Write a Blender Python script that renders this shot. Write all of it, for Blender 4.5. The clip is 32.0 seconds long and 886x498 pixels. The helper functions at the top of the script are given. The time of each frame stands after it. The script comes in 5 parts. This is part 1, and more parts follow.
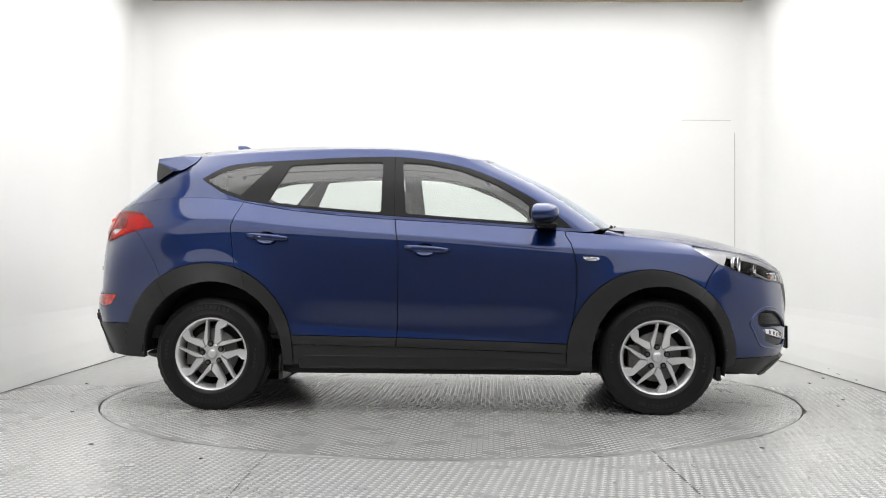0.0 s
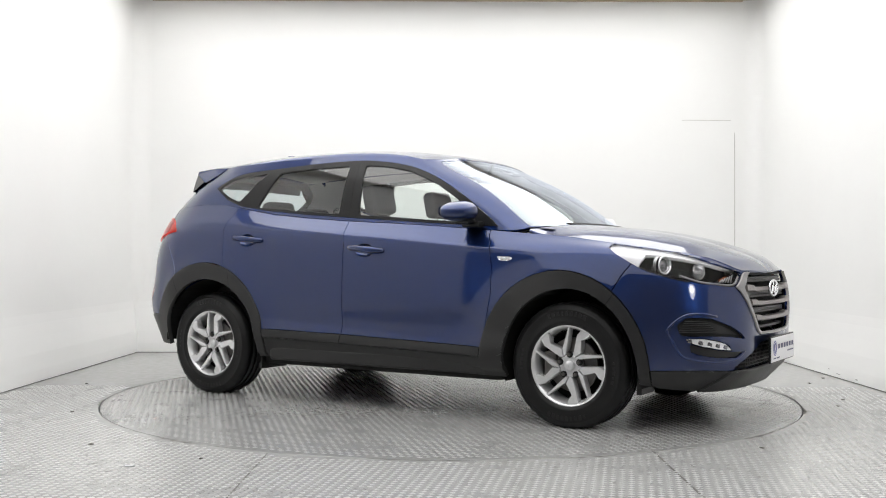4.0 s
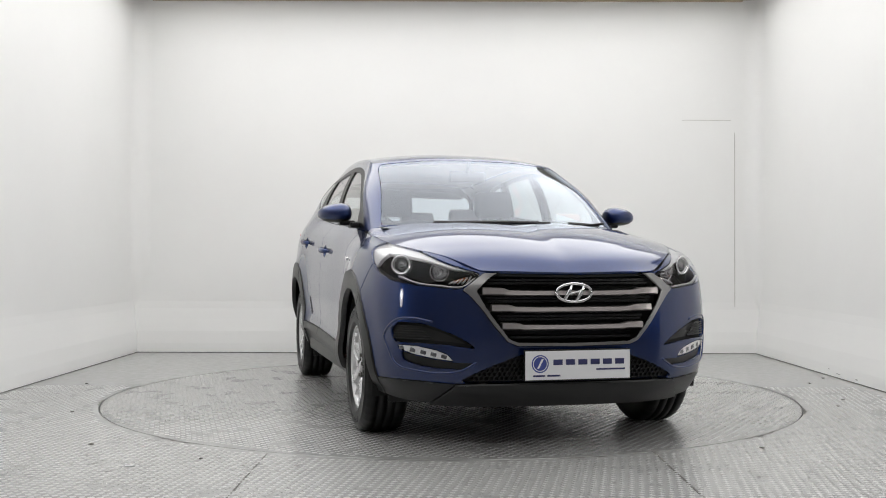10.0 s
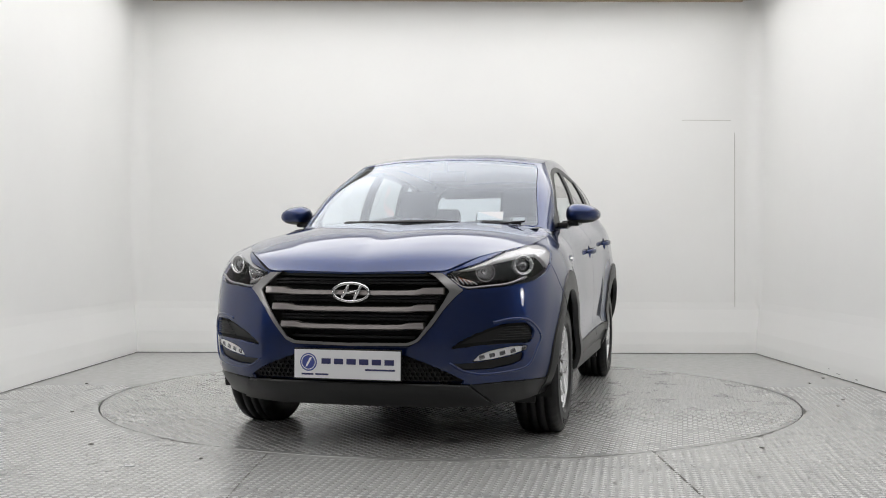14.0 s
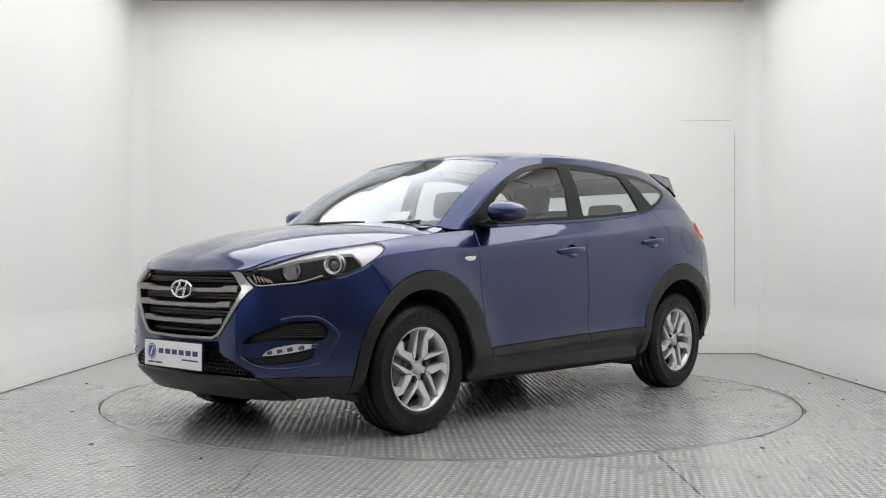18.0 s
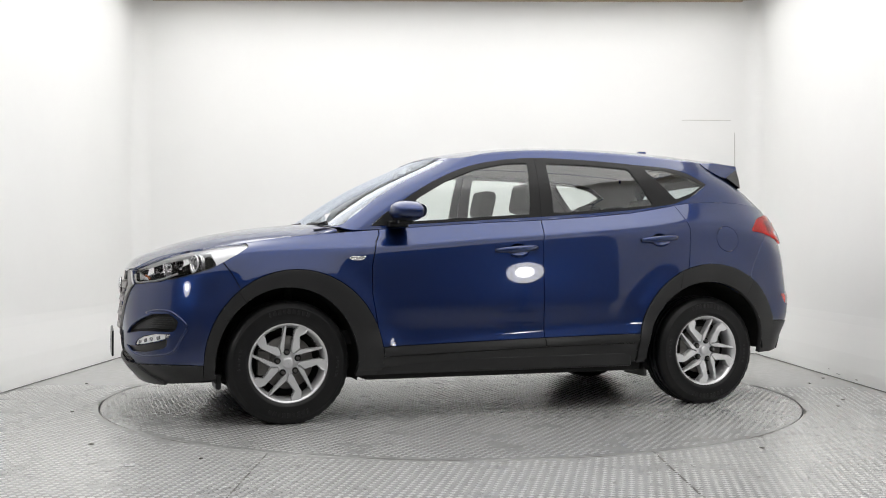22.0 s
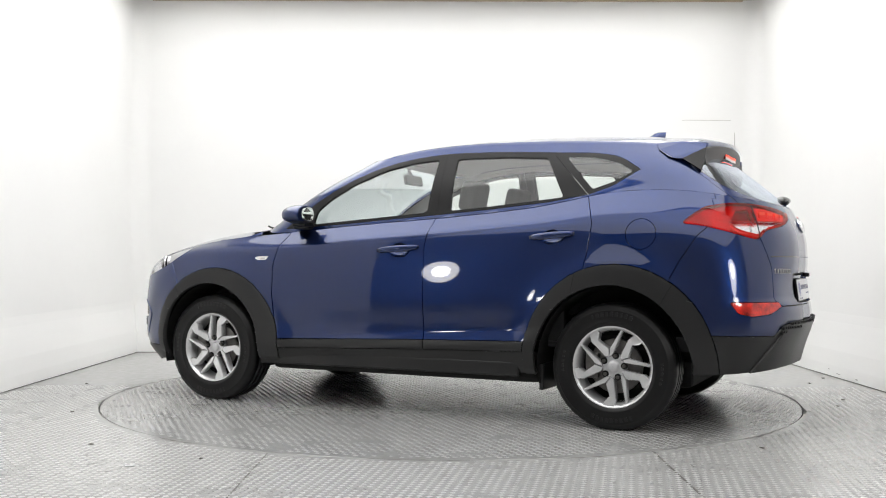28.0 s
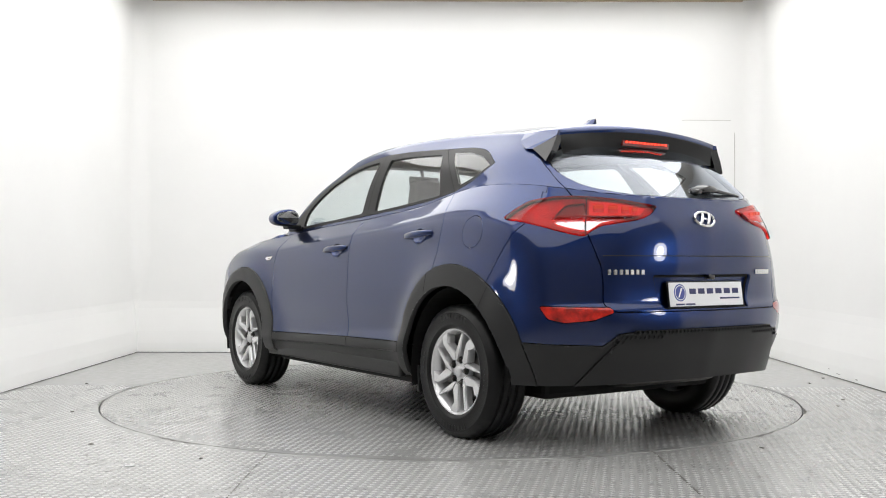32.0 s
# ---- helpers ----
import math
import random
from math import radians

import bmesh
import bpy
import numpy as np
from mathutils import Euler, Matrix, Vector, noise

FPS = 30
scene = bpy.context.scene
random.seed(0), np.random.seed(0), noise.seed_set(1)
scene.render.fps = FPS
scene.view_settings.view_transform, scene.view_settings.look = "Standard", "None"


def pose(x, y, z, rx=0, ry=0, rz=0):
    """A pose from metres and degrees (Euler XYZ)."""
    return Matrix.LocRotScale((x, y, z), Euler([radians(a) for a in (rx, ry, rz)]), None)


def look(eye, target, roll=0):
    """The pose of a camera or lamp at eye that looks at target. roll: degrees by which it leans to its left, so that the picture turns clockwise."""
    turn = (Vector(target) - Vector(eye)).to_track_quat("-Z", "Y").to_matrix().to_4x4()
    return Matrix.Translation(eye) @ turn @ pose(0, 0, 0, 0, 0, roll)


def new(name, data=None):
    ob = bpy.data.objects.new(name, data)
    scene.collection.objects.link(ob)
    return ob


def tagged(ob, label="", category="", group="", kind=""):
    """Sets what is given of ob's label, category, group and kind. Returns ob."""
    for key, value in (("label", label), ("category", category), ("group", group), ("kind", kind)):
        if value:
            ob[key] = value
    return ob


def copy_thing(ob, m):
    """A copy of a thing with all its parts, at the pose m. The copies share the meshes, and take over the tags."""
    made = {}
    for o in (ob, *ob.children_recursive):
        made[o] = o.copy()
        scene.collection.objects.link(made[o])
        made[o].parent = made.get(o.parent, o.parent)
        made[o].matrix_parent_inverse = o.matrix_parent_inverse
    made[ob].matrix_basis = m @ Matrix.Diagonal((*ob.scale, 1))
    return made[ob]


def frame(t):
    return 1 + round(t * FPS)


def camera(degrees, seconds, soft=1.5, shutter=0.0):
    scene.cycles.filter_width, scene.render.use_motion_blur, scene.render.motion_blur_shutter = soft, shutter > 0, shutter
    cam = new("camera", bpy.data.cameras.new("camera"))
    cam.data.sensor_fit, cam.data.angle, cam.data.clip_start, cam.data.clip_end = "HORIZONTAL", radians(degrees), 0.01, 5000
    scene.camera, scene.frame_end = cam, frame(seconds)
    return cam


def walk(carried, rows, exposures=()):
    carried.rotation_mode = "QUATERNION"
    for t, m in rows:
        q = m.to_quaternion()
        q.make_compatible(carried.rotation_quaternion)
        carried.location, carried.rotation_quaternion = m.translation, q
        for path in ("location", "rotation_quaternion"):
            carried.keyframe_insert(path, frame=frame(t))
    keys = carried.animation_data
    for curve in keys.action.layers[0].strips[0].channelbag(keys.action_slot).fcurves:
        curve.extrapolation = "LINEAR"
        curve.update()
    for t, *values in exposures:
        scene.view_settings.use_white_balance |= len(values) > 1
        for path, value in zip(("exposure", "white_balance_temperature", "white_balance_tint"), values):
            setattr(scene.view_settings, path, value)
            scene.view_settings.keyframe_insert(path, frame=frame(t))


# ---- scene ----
# ---- the camera stands still before the turntable ----
EYE = (0.0, -6.818, 0.907)
cam = camera(47.73, 32.0, soft=1.0)
walk(cam, [(0, look(EYE, (0, 0, 0.9845), 0.147)), (32, look(EYE, (0, 0, 0.9845), 0.147))],
     exposures=[(0, 0.63), (6, 0.48), (7.5, 0.40), (9, 0.26), (14, 0.18), (18, 0.20), (22, 0.42), (25, 0.61), (32, 0.62)])

# the turntable's axis, and its heading every two seconds
AXIS = (0.051, 0.0)
CAR_OFFSET = (-0.065, 0.0445, -0.737)
HEADING = [-2.94, -17.07, -31.35, -45.76, -60.2, -74.93, -89.61, -103.55, -117.48,
           -131.6, -145.87, -160.4, -175.17, -190.05, -204.98, -219.97, -235.09]


def heading(t):
    k = min(int(t / 2), len(HEADING) - 2)
    u = t / 2 - k
    slope = [(HEADING[min(i + 1, 16)] - HEADING[max(i - 1, 0)]) / (min(i + 1, 16) - max(i - 1, 0)) for i in (k, k + 1)]
    return ((2 * u ** 3 - 3 * u ** 2 + 1) * HEADING[k] + (u ** 3 - 2 * u ** 2 + u) * slope[0]
            + (3 * u ** 2 - 2 * u ** 3) * HEADING[k + 1] + (u ** 3 - u ** 2) * slope[1])


# ---- light ----
world = bpy.data.worlds.new("world")
scene.world = world
world.use_nodes = True
world.node_tree.nodes["Background"].inputs[0].default_value = (0.9, 0.95, 1.0, 1)
world.node_tree.nodes["Background"].inputs[1].default_value = 0.02


# ---- materials ----
def material(name, color, rough=0.5, metal=0.0, coat=0.0, noise_scale=0.0, noise_amount=0.0, bump=0.0, bump_scale=200.0,
             emit=None, emit_strength=0.0, transmission=0.0, ior=1.45, rough_var=0.0, coat_rough=0.03, specular=0.5):
    m = bpy.data.materials.new(name)
    m.use_nodes = True
    nt = m.node_tree
    b = nt.nodes["Principled BSDF"]
    b.inputs["Base Color"].default_value = (*color, 1)
    b.inputs["Roughness"].default_value = rough
    b.inputs["Metallic"].default_value = metal
    b.inputs["Coat Weight"].default_value = coat
    b.inputs["Coat Roughness"].default_value = coat_rough
    b.inputs["Transmission Weight"].default_value = transmission
    b.inputs["IOR"].default_value = ior
    b.inputs["Specular IOR Level"].default_value = specular
    if emit:
        b.inputs["Emission Color"].default_value = (*emit, 1)
        b.inputs["Emission Strength"].default_value = emit_strength
    tc = nt.nodes.new("ShaderNodeTexCoord")
    if noise_amount or rough_var:
        n = nt.nodes.new("ShaderNodeTexNoise")
        n.inputs["Scale"].default_value = noise_scale or 3.0
        n.inputs["Detail"].default_value = 6
        n.inputs["Roughness"].default_value = 0.6
        nt.links.new(tc.outputs["Object"], n.inputs["Vector"])
        if noise_amount:
            r = nt.nodes.new("ShaderNodeMapRange")
            r.inputs["From Min"].default_value, r.inputs["From Max"].default_value = 0.25, 0.75
            r.inputs["To Min"].default_value, r.inputs["To Max"].default_value = 1 - noise_amount, 1 + noise_amount
            nt.links.new(n.outputs["Fac"], r.inputs["Value"])
            mul = nt.nodes.new("ShaderNodeVectorMath")
            mul.operation = "SCALE"
            mul.inputs[0].default_value = color
            nt.links.new(r.outputs["Result"], mul.inputs["Scale"])
            nt.links.new(mul.outputs["Vector"], b.inputs["Base Color"])
        if rough_var:
            r2 = nt.nodes.new("ShaderNodeMapRange")
            r2.inputs["From Min"].default_value, r2.inputs["From Max"].default_value = 0.3, 0.7
            r2.inputs["To Min"].default_value, r2.inputs["To Max"].default_value = max(rough - rough_var, 0.02), rough + rough_var
            nt.links.new(n.outputs["Fac"], r2.inputs["Value"])
            nt.links.new(r2.outputs["Result"], b.inputs["Roughness"])
    if bump:
        n2 = nt.nodes.new("ShaderNodeTexNoise")
        n2.inputs["Scale"].default_value = bump_scale
        n2.inputs["Detail"].default_value = 3
        nt.links.new(tc.outputs["Object"], n2.inputs["Vector"])
        bp = nt.nodes.new("ShaderNodeBump")
        bp.inputs["Strength"].default_value = bump
        bp.inputs["Distance"].default_value = 0.002
        nt.links.new(n2.outputs["Fac"], bp.inputs["Height"])
        nt.links.new(bp.outputs["Normal"], b.inputs["Normal"])
    return m


def paint_material():
    """Metallic blue: fine flake in the base coat under a clear coat."""
    m = material("blue_paint", (0.008, 0.019, 0.10), 0.38, 1.0, coat=1.0, coat_rough=0.03)
    m.node_tree.nodes["Principled BSDF"].inputs["Coat IOR"].default_value = 1.58
    nt = m.node_tree
    b = nt.nodes["Principled BSDF"]
    tc = nt.nodes.new("ShaderNodeTexCoord")
    v = nt.nodes.new("ShaderNodeTexVoronoi")
    v.inputs["Scale"].default_value = 900
    nt.links.new(tc.outputs["Object"], v.inputs["Vector"])
    ramp = nt.nodes.new("ShaderNodeMix")
    ramp.data_type = "RGBA"
    ramp.inputs["A"].default_value = (0.0044, 0.0158, 0.076, 1)
    ramp.inputs["B"].default_value = (0.0080, 0.0262, 0.118, 1)
    sep = nt.nodes.new("ShaderNodeSeparateColor")
    nt.links.new(v.outputs["Color"], sep.inputs["Color"])
    nt.links.new(sep.outputs["Red"], ramp.inputs["Factor"])
    nt.links.new(ramp.outputs["Result"], b.inputs["Base Color"])
    return m


def clear_glass(name, tint, rough=0.0, base=0.08, gloss=(1.0, 1.0, 1.0), power=4.0):
    """Thin glass pane: clear straight through, with a mirror gloss that grows at grazing angles."""
    m = bpy.data.materials.new(name)
    m.use_nodes = True
    nt = m.node_tree
    nt.nodes.clear()
    out = nt.nodes.new("ShaderNodeOutputMaterial")
    t = nt.nodes.new("ShaderNodeBsdfTransparent")
    t.inputs["Color"].default_value = (*tint, 1)
    g = nt.nodes.new("ShaderNodeBsdfGlossy")
    g.inputs["Roughness"].default_value = rough
    g.inputs["Color"].default_value = (*gloss, 1)
    f = nt.nodes.new("ShaderNodeLayerWeight")
    f.inputs["Blend"].default_value = 0.5
    p = nt.nodes.new("ShaderNodeMath")
    p.operation = "POWER"
    p.inputs[1].default_value = power
    nt.links.new(f.outputs["Facing"], p.inputs[0])
    k = nt.nodes.new("ShaderNodeMath")
    k.operation = "MULTIPLY_ADD"
    k.inputs[1].default_value, k.inputs[2].default_value = 1 - base, base
    nt.links.new(p.outputs[0], k.inputs[0])
    mix = nt.nodes.new("ShaderNodeMixShader")
    nt.links.new(k.outputs[0], mix.inputs[0])
    nt.links.new(t.outputs[0], mix.inputs[1])
    nt.links.new(g.outputs[0], mix.inputs[2])
    nt.links.new(mix.outputs[0], out.inputs[0])
    return m


PAINT = paint_material()
CLAD = material("black_plastic", (0.016, 0.016, 0.0165), 0.36, bump=0.12, bump_scale=260, noise_scale=5, noise_amount=0.12, specular=0.42)
TRIM = material("satin_black_trim", (0.009, 0.009, 0.0095), 0.36, specular=0.3)
GLOSSBLACK = material("gloss_black", (0.006, 0.006, 0.007), 0.1, coat=0.5)
DARK = material("dark_void", (0.004, 0.004, 0.004), 0.8, noise_scale=9, noise_amount=0.3)
RUBBER = material("tyre_rubber", (0.006, 0.006, 0.0063), 0.4, specular=0.32, bump=0.2, bump_scale=350, noise_scale=7, noise_amount=0.25)
ALLOY = material("silver_alloy", (0.74, 0.74, 0.75), 0.27, 0.65, noise_scale=60, noise_amount=0.04)
CHROME = material("chrome", (0.78, 0.78, 0.79), 0.1, 1.0)
SATIN = material("satin_silver", (0.30, 0.295, 0.295), 0.3, 0.9, noise_scale=40, noise_amount=0.05)
STEEL = material("brake_steel", (0.12, 0.115, 0.11), 0.45, 0.9, noise_scale=30, noise_amount=0.2)
GLASS = clear_glass("window_glass", (0.88, 0.92, 0.90))
SCREENGLASS = clear_glass("windscreen_glass", (0.76, 0.82, 0.84), base=0.10, gloss=(0.86, 0.91, 1.0), power=3.4)
BRONZE = material("dark_satin_bar", (0.27, 0.248, 0.243), 0.36, 0.8, noise_scale=40, noise_amount=0.05)
SMOKED = material("smoked_chrome", (0.26, 0.26, 0.27), 0.16, 1.0)
LENS = clear_glass("clear_lens", (0.95, 0.95, 0.96), base=0.015, power=7.0)
REDLENS = clear_glass("red_lens", (0.92, 0.09, 0.035), base=0.04, power=6.0)
RED = material("red_reflector", (0.42, 0.012, 0.006), 0.3, 0.3, noise_scale=14, noise_amount=0.6, bump=0.8, bump_scale=90)
REDCOAT = material("red_reflex", (0.50, 0.016, 0.008), 0.2, 0.1, coat=1.0, noise_scale=22, noise_amount=0.85, bump=0.5, bump_scale=70)
REDGLOW = material("lit_red_lamp", (0.7, 0.02, 0.01), 0.3, emit=(1, 0.04, 0.015), emit_strength=1.6)
AMBER = material("amber_lens", (0.35, 0.10, 0.025), 0.25, coat=1.0)
FABRIC = material("grey_fabric", (0.075, 0.075, 0.077), 0.9, bump=0.15, bump_scale=120, noise_scale=25, noise_amount=0.15)
LINER = material("pale_headliner", (0.60, 0.59, 0.57), 0.9, noise_scale=6, noise_amount=0.06)
DASH = material("dark_dashboard", (0.02, 0.02, 0.021), 0.6, bump=0.1, bump_scale=120, noise_scale=8, noise_amount=0.1)
WHITEPLATE = material("white_plate", (0.8, 0.8, 0.82), 0.3, coat=0.4)
NAVY = material("navy_print", (0.04, 0.042, 0.12), 0.4)
PALEBLUE = material("blue_print", (0.06, 0.08, 0.30), 0.4)
FACETS = material("facetted_reflector", (0.86, 0.86, 0.87), 0.12, 1.0, bump=0.9, bump_scale=90)
CHROMEPALE = material("pale_satin_strip", (0.52, 0.52, 0.53), 0.28, 0.7)
WHITEREF = material("white_lamp_reflector", (0.82, 0.82, 0.83), 0.25, 0.3, bump=0.9, bump_scale=90)
REDBRIGHT = material("bright_red_reflector", (0.9, 0.07, 0.03), 0.25, 0.1, bump=0.8, bump_scale=100)
REDDARK = material("dark_red_lamp", (0.13, 0.006, 0.005), 0.25, coat=1.0)
LAMPDARK = material("dark_lamp_housing", (0.008, 0.008, 0.0085), 0.3, 0.0, specular=0.12, noise_scale=20, noise_amount=0.2)
WHITECHROME = material("bright_chrome", (0.92, 0.92, 0.93), 0.16, 0.85)
MIRRORGLASS = material("mirror_glass", (0.85, 0.86, 0.87), 0.02, 1.0)


# ---- building helpers ----
def smooth_faces(bm, on=True):
    for f in bm.faces:
        f.smooth = on


def part(name, bm, mat, parent=None, label="", kind=""):
    """Links a bmesh as one mesh object under a thing or a part."""
    me = bpy.data.meshes.new(name)
    bm.to_mesh(me)
    bm.free()
    me.materials.append(mat)
    ob = new(name, me)
    if parent is not None:
        ob.parent = parent
    return tagged(ob, label, kind=kind)


def thing(name, label, category, group="", kind=""):
    return tagged(new(name), label, category, group, kind)


def box(bm, x0, x1, y0, y1, z0, z1, bevel=0.0, seg=2, m=None):
    r = bmesh.ops.create_cube(bm, size=1.0)
    vs = r["verts"]
    for v in vs:
        v.co = Vector(((x0 + x1) / 2 + v.co.x * (x1 - x0), (y0 + y1) / 2 + v.co.y * (y1 - y0), (z0 + z1) / 2 + v.co.z * (z1 - z0)))
    if bevel:
        es = list({e for v in vs for e in v.link_edges})
        out = bmesh.ops.bevel(bm, geom=es, offset=bevel, segments=seg, profile=0.6, affect="EDGES")
        vs = list({v for f in out["faces"] for v in f.verts} | {v for v in vs if v.is_valid})
    if m is not None:
        bmesh.ops.transform(bm, matrix=m, verts=vs)
    return vs


def lathe(bm, profile, segments=48, axis="y", close=False):
    """Turns a profile of (radius, along) round an axis."""
    rings = []
    for r, a in profile:
        ring = []
        for i in range(segments):
            t = 2 * math.pi * i / segments
            c, s = r * math.cos(t), r * math.sin(t)
            co = {"y": (c, a, s), "z": (c, s, a), "x": (a, c, s)}[axis]
            ring.append(bm.verts.new(co))
        rings.append(ring)
    for i in range(len(rings) - 1 + (1 if close else 0)):
        a, b = rings[i], rings[(i + 1) % len(rings)]
        for j in range(segments):
            k = (j + 1) % segments
            bm.faces.new((a[j], a[k], b[k], b[j]))
    return rings


def prism(bm, outline, depth, place):
    """Extrudes a flat outline of (a, b) by depth; place(a, b, d) gives the point."""
    top = [bm.verts.new(place(a, b, 0.0)) for a, b in outline]
    low = [bm.verts.new(place(a, b, depth)) for a, b in outline]
    bm.faces.new(top)
    bm.faces.new(low[::-1])
    n = len(outline)
    for i in range(n):
        j = (i + 1) % n
        bm.faces.new((top[j], top[i], low[i], low[j]))


def tube(bm, points, radius, sides=8, closed=False):
    """A round bar along a line of points; radius may be a list."""
    n = len(points)
    pts = [Vector(p) for p in points]
    rings = []
    for i, p in enumerate(pts):
        a = pts[(i - 1) % n] if closed or i else p
        b = pts[(i + 1) % n] if closed or i < n - 1 else p
        d = (b - a).normalized()
        up = Vector((0, 0, 1)) if abs(d.z) < 0.9 else Vector((1, 0, 0))
        s = d.cross(up).normalized()
        w = s.cross(d)
        r = radius[i] if isinstance(radius, (list, tuple)) else radius
        rings.append([bm.verts.new(p + r * (math.cos(2 * math.pi * k / sides) * s + math.sin(2 * math.pi * k / sides) * w)) for k in range(sides)])
    for i in range(n if closed else n - 1):
        a, b = rings[i], rings[(i + 1) % n]
        for k in range(sides):
            l = (k + 1) % sides
            bm.faces.new((a[k], a[l], b[l], b[k]))
    if not closed:
        bm.faces.new(rings[0][::-1])
        bm.faces.new(rings[-1])


def catmull(points, steps, closed=False):
    """A smooth line through the points."""
    P = [np.array(p, float) for p in points]
    n = len(P)
    out = []
    last = n if closed else n - 1
    for i in range(last):
        p1, p2 = P[i], P[(i + 1) % n]
        p0 = P[(i - 1) % n] if closed or i else 2 * p1 - p2
        p3 = P[(i + 2) % n] if closed or i < n - 2 else 2 * p2 - p1
        d0, d1, d2 = [max(np.linalg.norm(b - a), 1e-6) ** 0.5 for a, b in ((p0, p1), (p1, p2), (p2, p3))]
        m1 = (p2 - p1) + d1 * ((p1 - p0) / d0 - (p2 - p0) / (d0 + d1))
        m2 = (p2 - p1) + d1 * ((p3 - p2) / d2 - (p3 - p1) / (d1 + d2))
        for s in range(steps):
            u = s / steps
            out.append((2 * u ** 3 - 3 * u ** 2 + 1) * p1 + (u ** 3 - 2 * u ** 2 + u) * m1 + (3 * u ** 2 - 2 * u ** 3) * p2 + (u ** 3 - u ** 2) * m2)
    if not closed:
        out.append(P[-1])
    return out


def loft(lines, along, across):
    """A grid of points through feature lines of equal knot counts: [across][along] of 3-vectors."""
    fine = [catmull(l, along) for l in lines]
    cols = [catmull([f[i] for f in fine], across) for i in range(len(fine[0]))]
    return [[cols[i][j] for i in range(len(cols))] for j in range(len(cols[0]))]


def grid_mesh(bm, rows):
    """Adds the grid's quads, with its smooth normals kept in vertex layers."""
    lay = [bm.verts.layers.float.get(k) or bm.verts.layers.float.new(k) for k in ("nx", "ny", "nz")]
    A = np.array(rows)
    du = np.gradient(A, axis=1)
    dv = np.gradient(A, axis=0)
    N = np.cross(du, dv)
    N /= np.maximum(np.linalg.norm(N, axis=2, keepdims=True), 1e-9)
    vs = [[bm.verts.new(p) for p in row] for row in A]
    for row, nr in zip(vs, N):
        for v, n in zip(row, nr):
            for l, c in zip(lay, n):
                v[l] = c
    for j in range(len(vs) - 1):
        for i in range(len(vs[0]) - 1):
            bm.faces.new((vs[j][i], vs[j][i + 1], vs[j + 1][i + 1], vs[j + 1][i]))


PROJ = {"side": lambda c: (c.x, c.z), "front": lambda c: (c.y, c.z), "top": lambda c: (c.x, c.y),
        "diag": lambda c: ((c.x - c.y) * 0.7071, c.z), "rdiag": lambda c: ((c.x + c.y) * 0.7071, c.z)}
AXES = {"side": (Vector((1, 0, 0)), Vector((0, 0, 1))), "front": (Vector((0, 1, 0)), Vector((0, 0, 1))),
        "top": (Vector((1, 0, 0)), Vector((0, 1, 0))), "diag": (Vector((0.7071, -0.7071, 0)), Vector((0, 0, 1))),
        "rdiag": (Vector((0.7071, 0.7071, 0)), Vector((0, 0, 1)))}


def cut(bm, proj, line, where, closed=True):
    """Cuts the mesh along a line drawn in a projection, in the faces for which where() holds."""
    f2, (ax, ay) = PROJ[proj], AXES[proj]
    n = len(line)
    bx = (min(p[0] for p in line) - 0.01, max(p[0] for p in line) + 0.01)
    bz = (min(p[1] for p in line) - 0.01, max(p[1] for p in line) + 0.01)

    def span(f):
        ps = [f2(v.co) for v in f.verts]
        xs, zs = [p[0] for p in ps], [p[1] for p in ps]
        return min(xs), max(xs), min(zs), max(zs)

    def over(q, x0, x1, z0, z1):
        return q[1] >= x0 and q[0] <= x1 and q[3] >= z0 and q[2] <= z1
    near = {}
    for f in bm.faces:
        if where(f):
            q = span(f)
            if over(q, *bx, *bz):
                near[f] = q
    for i in range(n if closed else n - 1):
        a, b = line[i], line[(i + 1) % n]
        d = (b[0] - a[0], b[1] - a[1])
        if math.hypot(*d) < 1e-6:
            continue
        e = 1e-4
        lim = (min(a[0], b[0]) - e, max(a[0], b[0]) + e, min(a[1], b[1]) - e, max(a[1], b[1]) + e)
        faces = [f for f, q in near.items() if over(q, *lim)]
        if not faces:
            continue
        geom = list({v for f in faces for v in f.verts} | {e for f in faces for e in f.edges}) + faces
        no = ax * (-d[1]) + ay * d[0]
        for f in faces:
            del near[f]
        out = bmesh.ops.bisect_plane(bm, geom=geom, dist=1e-5, plane_co=ax * a[0] + ay * a[1], plane_no=no.normalized())
        for f in out["geom"]:
            if isinstance(f, bmesh.types.BMFace):
                near[f] = span(f)


def inside(p, poly):
    c = False
    n = len(poly)
    for i in range(n):
        (x1, y1), (x2, y2) = poly[i], poly[(i + 1) % n]
        if (y1 > p[1]) != (y2 > p[1]) and p[0] < (x2 - x1) * (p[1] - y1) / (y2 - y1) + x1:
            c = not c
    return c


def curve2(points, steps=6, closed=True):
    return [(p[0], p[1]) for p in catmull(points, steps, closed)]


def polyround(points, r=0.02, steps=4):
    """A closed outline with its corners rounded."""
    out = []
    n = len(points)
    for i in range(n):
        p = Vector(points[i])
        a, b = Vector(points[i - 1]), Vector(points[(i + 1) % n])
        da, db = (a - p), (b - p)
        q = min(r, da.length * 0.45, db.length * 0.45)
        s, e = p + da.normalized() * q, p + db.normalized() * q
        for k in range(steps + 1):
            u = k / steps
            c = (1 - u) ** 2 * s + 2 * u * (1 - u) * p + u * u * e
            out.append((c.x, c.y))
    return out


